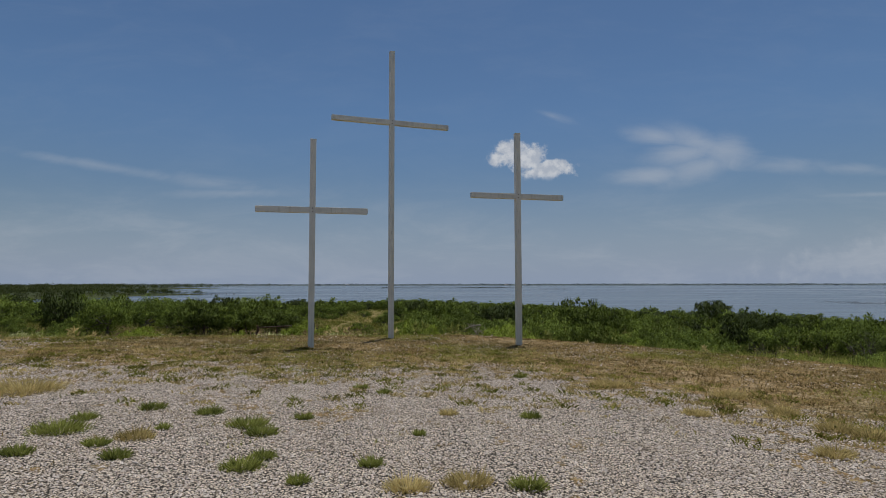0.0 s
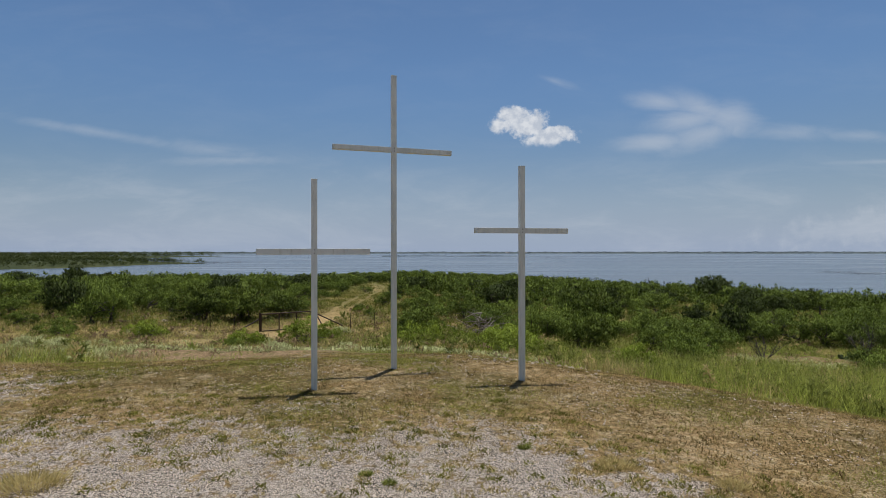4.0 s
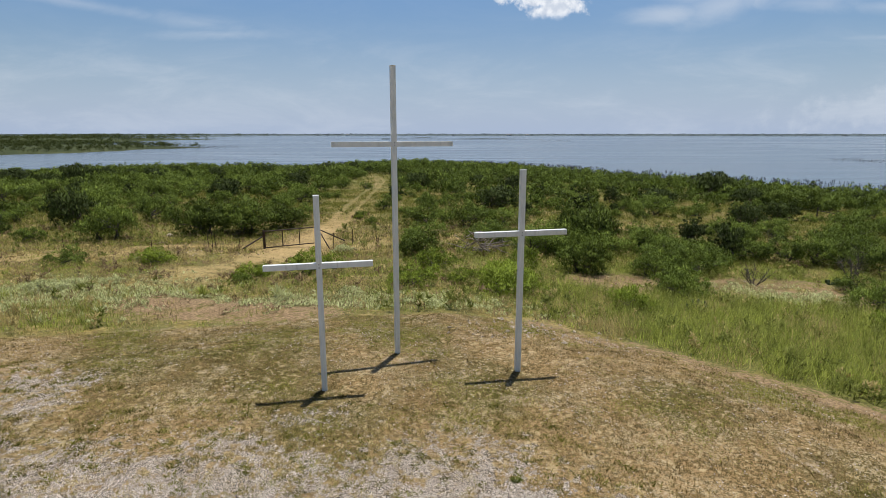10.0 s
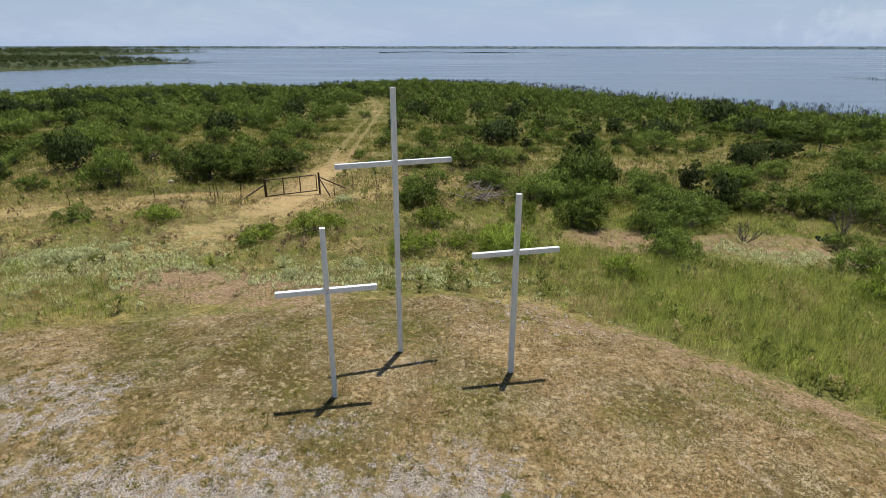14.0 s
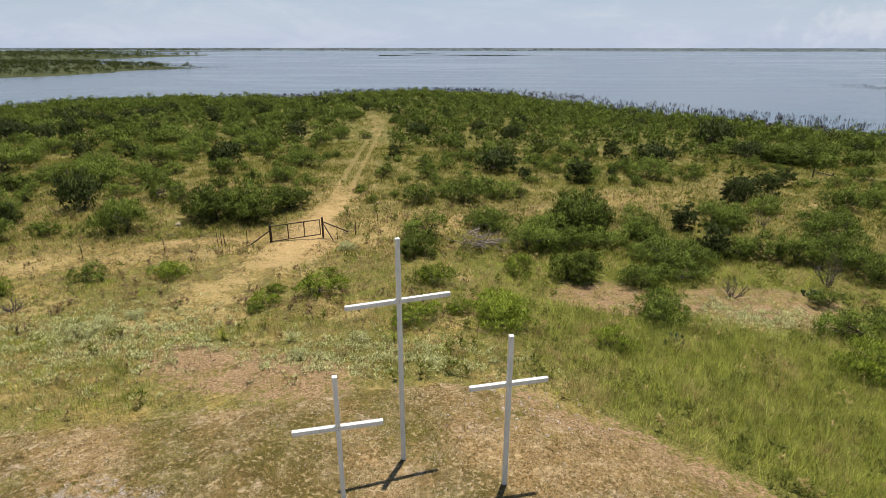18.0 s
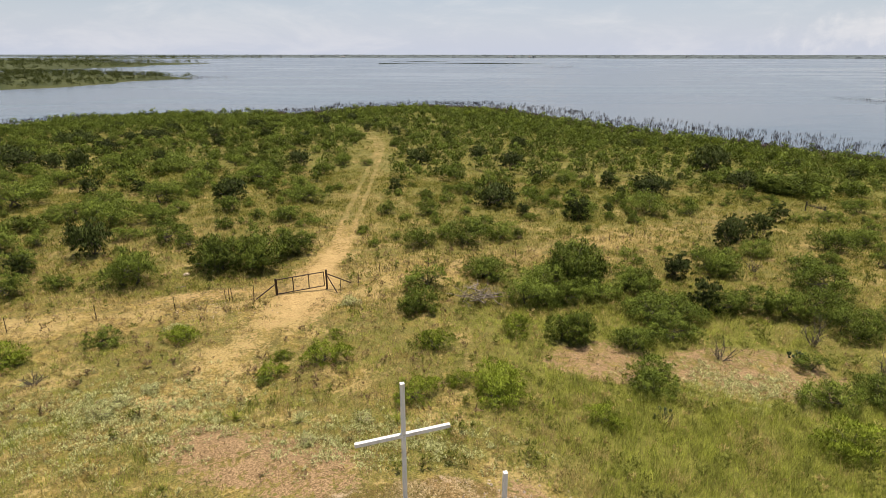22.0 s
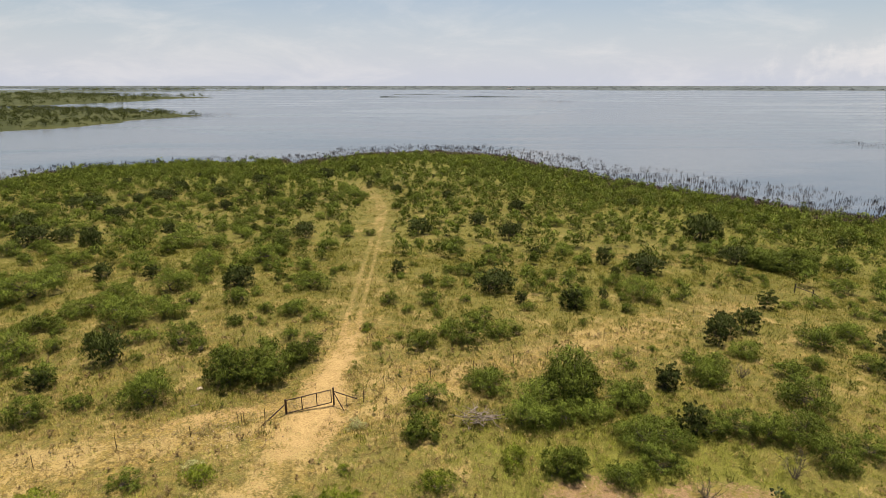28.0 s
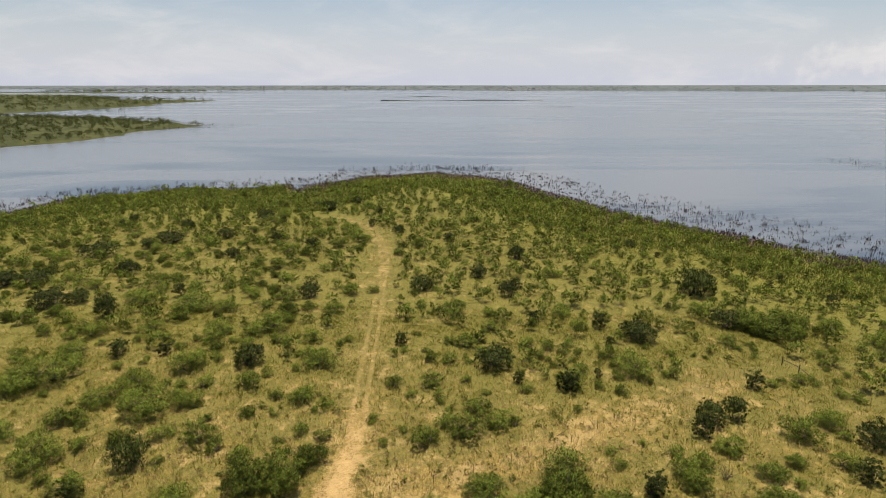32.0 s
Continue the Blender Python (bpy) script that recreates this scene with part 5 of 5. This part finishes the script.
# ---- pipe gate across the track, its braces and the wire fence ----
def make_gate():
    a, b = Vector((-14.62, 44.45, 0)), Vector((-10.72, 46.2, 0))
    za, zb = on_ground(a.x, a.y), on_ground(b.x, b.y)
    ground = min(za, zb)
    top_a, top_b = -1.98, -1.9
    along = (b - a).normalized()
    root = tagged(new("gate"), "closed rusty pipe gate with wire mesh across the sandy track", "gate")

    def at(s, z):
        p = a.lerp(b, s)
        return (p.x, p.y, z)

    low_a, low_b = top_a - 1.34, top_b - 1.34
    part("hinge_post", pipe_bm(at(0, za - 0.3), at(0, top_a + 0.12), 0.08), RUST, root)
    latch = b + along * 0.16
    part("latch_post", pipe_bm((latch.x, latch.y, zb - 0.3), (latch.x, latch.y, top_b + 0.18), 0.085), RUST, root)
    part("top_rail", pipe_bm(at(0.012, top_a), at(0.99, top_b), 0.045), RUST, root)
    part("bottom_rail", pipe_bm(at(0.012, low_a), at(0.99, low_b), 0.045), RUST, root)
    for s in (0.02, 0.345, 0.665, 0.985):
        part("upright", pipe_bm(at(s, low_a + (low_b - low_a) * s), at(s, top_a + (top_b - top_a) * s), 0.042), RUST, root)
    paths = []
    for k in range(1, 42):
        s = k / 42
        paths.append([(at(s, low_a + (low_b - low_a) * s), 0.0035), (at(s, top_a + (top_b - top_a) * s), 0.0035)])
    for k in range(1, 11):
        paths.append([(at(0.02, low_a + 1.34 * k / 11), 0.0035), (at(0.985, low_b + 1.34 * k / 11), 0.0035)])
    part("wire_mesh", quick_mesh("wire_mesh", *tubes(paths, 4), WIRE), WIRE, root, "thin weathered wire mesh")

    def stay(p, q, r=0.055):
        part("brace", pipe_bm(p, q, r), RUST, root)

    foot = Vector((-16.0, 42.9, 0))
    stay(at(0, top_a - 0.35), (foot.x, foot.y, on_ground(foot.x, foot.y) - 0.05))
    stay((latch.x, latch.y, top_b - 0.25), (-9.45, 45.4, on_ground(-9.45, 45.4) - 0.05), 0.05)
    stay((latch.x, latch.y, top_b - 0.2), (-8.45, 46.7, on_ground(-8.45, 46.7) + 0.35), 0.05)


make_gate()


def make_fence(line, spacing, seed, ends=()):
    """Steel posts with four slack strands of wire."""
    rng = random.Random(seed)
    root = tagged(new("fence"), "rusty wire fence on thin steel posts in dry grass", "fence")
    spots = []
    for (ax, ay), (bx, by) in zip(line, line[1:]):
        count = max(1, round(math.hypot(bx - ax, by - ay) / spacing))
        spots += [(ax + (bx - ax) * k / count, ay + (by - ay) * k / count) for k in range(count)]
    spots.append(line[-1])
    heads = []
    for x, y in spots:
        z = on_ground(x, y)
        top = Vector((x + rng.uniform(-0.07, 0.07), y + rng.uniform(-0.07, 0.07), z + rng.uniform(1.15, 1.35)))
        foot = Vector((x, y, z - 0.3))
        bm = box_bm((0.045, 0.02, (top - foot).length), 0.003)
        rib = box_bm((0.012, 0.05, (top - foot).length), 0.002)
        me = bpy.data.meshes.new("rib")
        rib.to_mesh(me)
        rib.free()
        bm.from_mesh(me)
        bpy.data.meshes.remove(me)
        bmesh.ops.transform(bm, matrix=Matrix.Translation((top + foot) / 2) @ (top - foot).to_track_quat("Z", "Y").to_matrix().to_4x4(), verts=bm.verts)
        part("post", bm, RUST, root)
        heads.append((foot, top))
    for k in range(4):
        path = []
        for (f0, t0), (f1, t1) in zip(heads, heads[1:]):
            p, q = t0.lerp(f0, 0.06 + 0.17 * k), t1.lerp(f1, 0.06 + 0.17 * k)
            path += [(p, 0.004), (p.lerp(q, 0.5) - Vector((0, 0, rng.uniform(0.01, 0.06))), 0.004)]
        path.append((q, 0.004))
        part("wire", quick_mesh("wire", *tubes([path], 4), WIRE), WIRE, root)


make_fence(FENCE, 5.2, 1)
make_fence(FENCE_ON, 5.0, 2)
make_fence([(58.3, 81.9), (60.0, 76.3), (66, 68), (74, 58), (84, 46)], 5.5, 3)
# short row of leaning posts at the gate's wing
make_fence([(-18.2, 42.3), (-17.6, 42.2), (-16.1, 42.9)], 3.0, 4)
make_fence([(-9.3, 46.0), (-7.8, 46.5)], 3.0, 5)


def make_corner_brace():
    """The second gateway: two stout posts with a rail between."""
    root = tagged(new("fence_corner"), "weathered wooden corner posts with a cross rail", "fence")
    p, q = (56.8, 84.2), (58.2, 81.8)
    zp, zq = on_ground(*p), on_ground(*q)
    part("post", pipe_bm((*p, zp - 0.4), (*p, zp + 1.5), 0.09), BARK, root)
    part("post", pipe_bm((*q, zq - 0.4), (*q, zq + 1.5), 0.09), BARK, root)
    part("rail", pipe_bm((*p, zp + 1.05), (*q, zq + 1.0), 0.06), BARK, root)
    part("brace", pipe_bm((*q, zq + 1.0), (59.3, 79.6, on_ground(59.3, 79.6)), 0.05), BARK, root)


make_corner_brace()


# ---- dead wood, cactus and yucca ----
def crooked(rng, start, way, length, radius, bends=5, wander=0.25):
    path, at, way = [], Vector(start), Vector(way).normalized()
    for k in range(bends + 1):
        path.append((at.copy(), radius * (1 - 0.8 * k / bends)))
        way = (way + wander * Vector((rng.uniform(-1, 1), rng.uniform(-1, 1), rng.uniform(-0.7, 0.7)))).normalized()
        at += way * length / bends
    return path


def make_brush_pile(x, y):
    rng = random.Random(7)
    root = tagged(new("brush_pile"), "heap of bleached dead branches beside green bushes", "brush pile")
    root.location = (x, y, on_ground(x, y))
    for k in range(44):
        angle, out = rng.uniform(0, 6.28), rng.uniform(0, 1.4)
        start = (out * math.cos(angle), 0.8 * out * math.sin(angle), rng.uniform(0.1, 0.5) + 1.6 * (1 - out / 1.5) * rng.random())
        turn = rng.uniform(0, 6.28)
        trunk = crooked(rng, start, (math.cos(turn), 0.6 * math.sin(turn), rng.uniform(-0.1, 0.45)), rng.uniform(0.9, 2.4), rng.uniform(0.03, 0.07))
        twigs = [crooked(rng, trunk[j][0], (rng.uniform(-1, 1), rng.uniform(-1, 1), rng.uniform(0, 0.8)), rng.uniform(0.3, 0.7), 0.015, 3) for j in (2, 3)]
        part("branch", quick_mesh("branch", *tubes([trunk] + twigs), DEADWOOD, True), DEADWOOD, root)


make_brush_pile(2.9, 43.0)


def make_dead_bush(x, y, wide, tall, seed, label="leafless grey dead bush with forked branches"):
    rng = random.Random(seed)
    root = tagged(new("dead_bush"), label, "bush", "dead bushes of the scrub plain")
    root.location = (x, y, on_ground(x, y))
    for k in range(9):
        turn = 6.28 * k / 9 + rng.uniform(-0.3, 0.3)
        limb = crooked(rng, (0.08 * math.cos(turn), 0.08 * math.sin(turn), -0.1), (math.cos(turn) * wide / tall * 0.5, math.sin(turn) * wide / tall * 0.5, 1), tall * rng.uniform(0.75, 1.1), 0.035, 6, 0.3)
        twigs = [crooked(rng, limb[j][0], (rng.uniform(-1, 1), rng.uniform(-1, 1), rng.uniform(0.2, 1)), tall * rng.uniform(0.25, 0.5), 0.014, 4, 0.35) for j in (1, 2, 3, 3, 4, 4, 5)]
        part("branch", quick_mesh("branch", *tubes([limb] + twigs, 4), BARK, True), BARK, root)


make_dead_bush(19.2, 33.6, 2.0, 1.5, 1)
make_dead_bush(27.5, 36.5, 2.2, 2.4, 2, "bare dark dead sapling among mesquite")
make_dead_bush(29.3, 31.6, 2.4, 2.2, 3)
make_dead_bush(32.3, 53.8, 2.0, 1.8, 4)
make_dead_bush(65.5, 94.5, 3.0, 1.4, 5)
make_dead_bush(-24.0, 27.8, 1.4, 0.9, 6)


def make_cactus(x, y, seed):
    rng = random.Random(seed)
    root = tagged(new("prickly_pear"), "low prickly pear cactus with flat oval pads in grass", "cactus")
    root.location = (x, y, on_ground(x, y))
    bm = bmesh.new()
    bmesh.ops.create_icosphere(bm, subdivisions=2, radius=1.0)
    bmesh.ops.transform(bm, matrix=Matrix.Translation((0, 0, 0.95)) @ Matrix.Diagonal((0.72, 0.16, 1.0, 1)), verts=bm.verts)
    pad = bpy.data.meshes.new("pad")
    bm.to_mesh(pad)
    bm.free()
    pad.materials.append(CACTUS)
    for p in pad.polygons:
        p.use_smooth = True
    for k in range(26):
        angle, out = rng.uniform(0, 6.28), rng.uniform(0.05, 0.65)
        ob = part("pad", pad, CACTUS, root)
        s = rng.uniform(0.1, 0.16)
        level = 0 if k < 14 else s * 1.5
        ob.matrix_basis = pose(out * math.cos(angle), out * math.sin(angle), level - 0.02, rng.uniform(-28, 28), rng.uniform(-28, 28), rng.uniform(0, 180)) @ Matrix.Scale(s, 4)


make_cactus(12.3, 25.9, 1)
make_cactus(25.0, 34.2, 2)


def make_yucca(x, y, tall, seed, mat, label):
    rng = np.random.RandomState(seed)
    root = tagged(new("yucca"), label, "yucca", "yuccas below the brow")
    root.location = (x, y, on_ground(x, y))
    points = np.array([(0, -0.012, 0), (0, 0.012, 0), (0.5, 0.018, 0.03), (0.5, -0.018, 0.03), (1.0, 0.0, -0.02), (0.5, 0, 0.012), (0, 0, -0.01)])
    blade = quick_mesh("leaf", points, [(0, 1, 2), (0, 2, 3), (3, 2, 4), (1, 6, 5), (6, 0, 5)], mat)
    for k in range(64):
        ob = part("leaf", blade, mat, root)
        ob.matrix_basis = pose(0, 0, 0.05, 0, -rng.uniform(8, 86), rng.uniform(0, 360)) @ Matrix.Scale(tall * rng.uniform(0.75, 1.1), 4)


make_yucca(-10.9, 24.2, 0.75, 1, GRASS, "spiky green yucca in low grey forbs")
make_yucca(-7.4, 23.8, 0.7, 2, GREY_LEAF, "spiky grey-green yucca below the brow")
make_yucca(-2.4, 23.6, 0.7, 3, GRASS, "spiky green yucca among tall grass")
make_yucca(-14.2, 21.2, 0.45, 4, STRAW, "withered straw-coloured yucca on red soil")


def make_log(x, y, length, turn, radius, label):
    rng = random.Random(int(x * 10))
    path = crooked(rng, (-length / 2, 0, radius * 0.9), (1, 0, 0), length, radius, 6, 0.06)
    path = [(p, max(r, radius * 0.6)) for p, r in path]
    ob = tagged(new("log", quick_mesh("log", *tubes([path], 8), DEADWOOD, True)), label, "log")
    ob.matrix_basis = pose(x, y, on_ground(x, y), 0, 0, turn)


make_log(-23.4, 45.4, 0.8, 20, 0.07, "short bleached log lying on bare tan earth")


def make_boulder(x, y, wide, seed):
    rng = np.random.RandomState(seed)
    bm = bmesh.new()
    bmesh.ops.create_icosphere(bm, subdivisions=3, radius=wide / 2)
    for v in bm.verts:
        p = v.co / wide * 5
        v.co *= 1 + 0.16 * math.sin(p.x * 2.1 + seed) * math.cos(p.y * 2.6) + 0.1 * math.sin(p.z * 4 + p.x * 3) + 0.03 * rng.normal()
        v.co.z *= 0.6
    me = bpy.data.meshes.new("boulder")
    bm.to_mesh(me)
    bm.free()
    me.materials.append(ROCK)
    ob = tagged(new("boulder", me), "pale limestone boulder on bare earth beside bushes", "rock")
    ob.location = (x, y, on_ground(x, y) + wide * 0.12)


make_boulder(-24.1, 48.2, 0.55, 3)


# ---- far things on the lake ----
def make_far_house(x, y, wide, turn, label):
    root = tagged(new("house"), label, "house", "houses on the far shore")
    root.matrix_basis = pose(x, y, on_ground(x, y), 0, 0, turn)
    part("wall", box_bm((wide, wide * 0.6, 4.4), 0.05, (0, 0, 1.9)), PAINT, root)
    bm = bmesh.new()
    half, deep = wide * 0.54, wide * 0.36
    rows = [bm.verts.new(p) for p in ((-half, -deep, 4.0), (half, -deep, 4.0), (half, deep, 4.0), (-half, deep, 4.0), (-half, 0, 6.4), (half, 0, 6.4))]
    for f in ((0, 1, 5, 4), (2, 3, 4, 5), (0, 4, 3), (1, 2, 5), (3, 2, 1, 0)):
        bm.faces.new([rows[i] for i in f])
    part("roof", bm, WIRE, root, "grey sheet-metal roof")


make_far_house(-500, 2960, 16, 10, "tiny white house on the far lake shore")
make_far_house(330, 2860, 22, -15, "tiny pale house among far shore trees")
make_far_house(420, 2850, 16, 20, "small pale shed on the far lake shore")


def make_snag(x, y, tall, seed):
    rng = random.Random(seed)
    limb = crooked(rng, (0, 0, -1.0), (0, 0, 1), tall + 1.0, 0.22, 6, 0.15)
    twigs = [crooked(rng, limb[j][0], (rng.uniform(-1, 1), rng.uniform(-1, 1), 0.7), tall * 0.4, 0.1, 4) for j in (3, 4, 4, 5)]
    ob = tagged(new("snag", quick_mesh("snag", *tubes([limb] + twigs, 5), BARK, True)), "dead drowned tree standing in the lake", "dead tree", "drowned trees in the lake")
    ob.location = (x, y, LAKE)


snags = random.Random(9)
for number in range(22):
    make_snag(215 + snags.uniform(-25, 30), 1118 + snags.uniform(-30, 40), snags.uniform(2.0, 4.5), number)
for number in range(16):
    make_snag(-270 + snags.uniform(-22, 40), 660 + snags.uniform(-30, 40), snags.uniform(1.5, 3.2), 40 + number)
make_snag(84.5, 231.6, 3.2, 77)
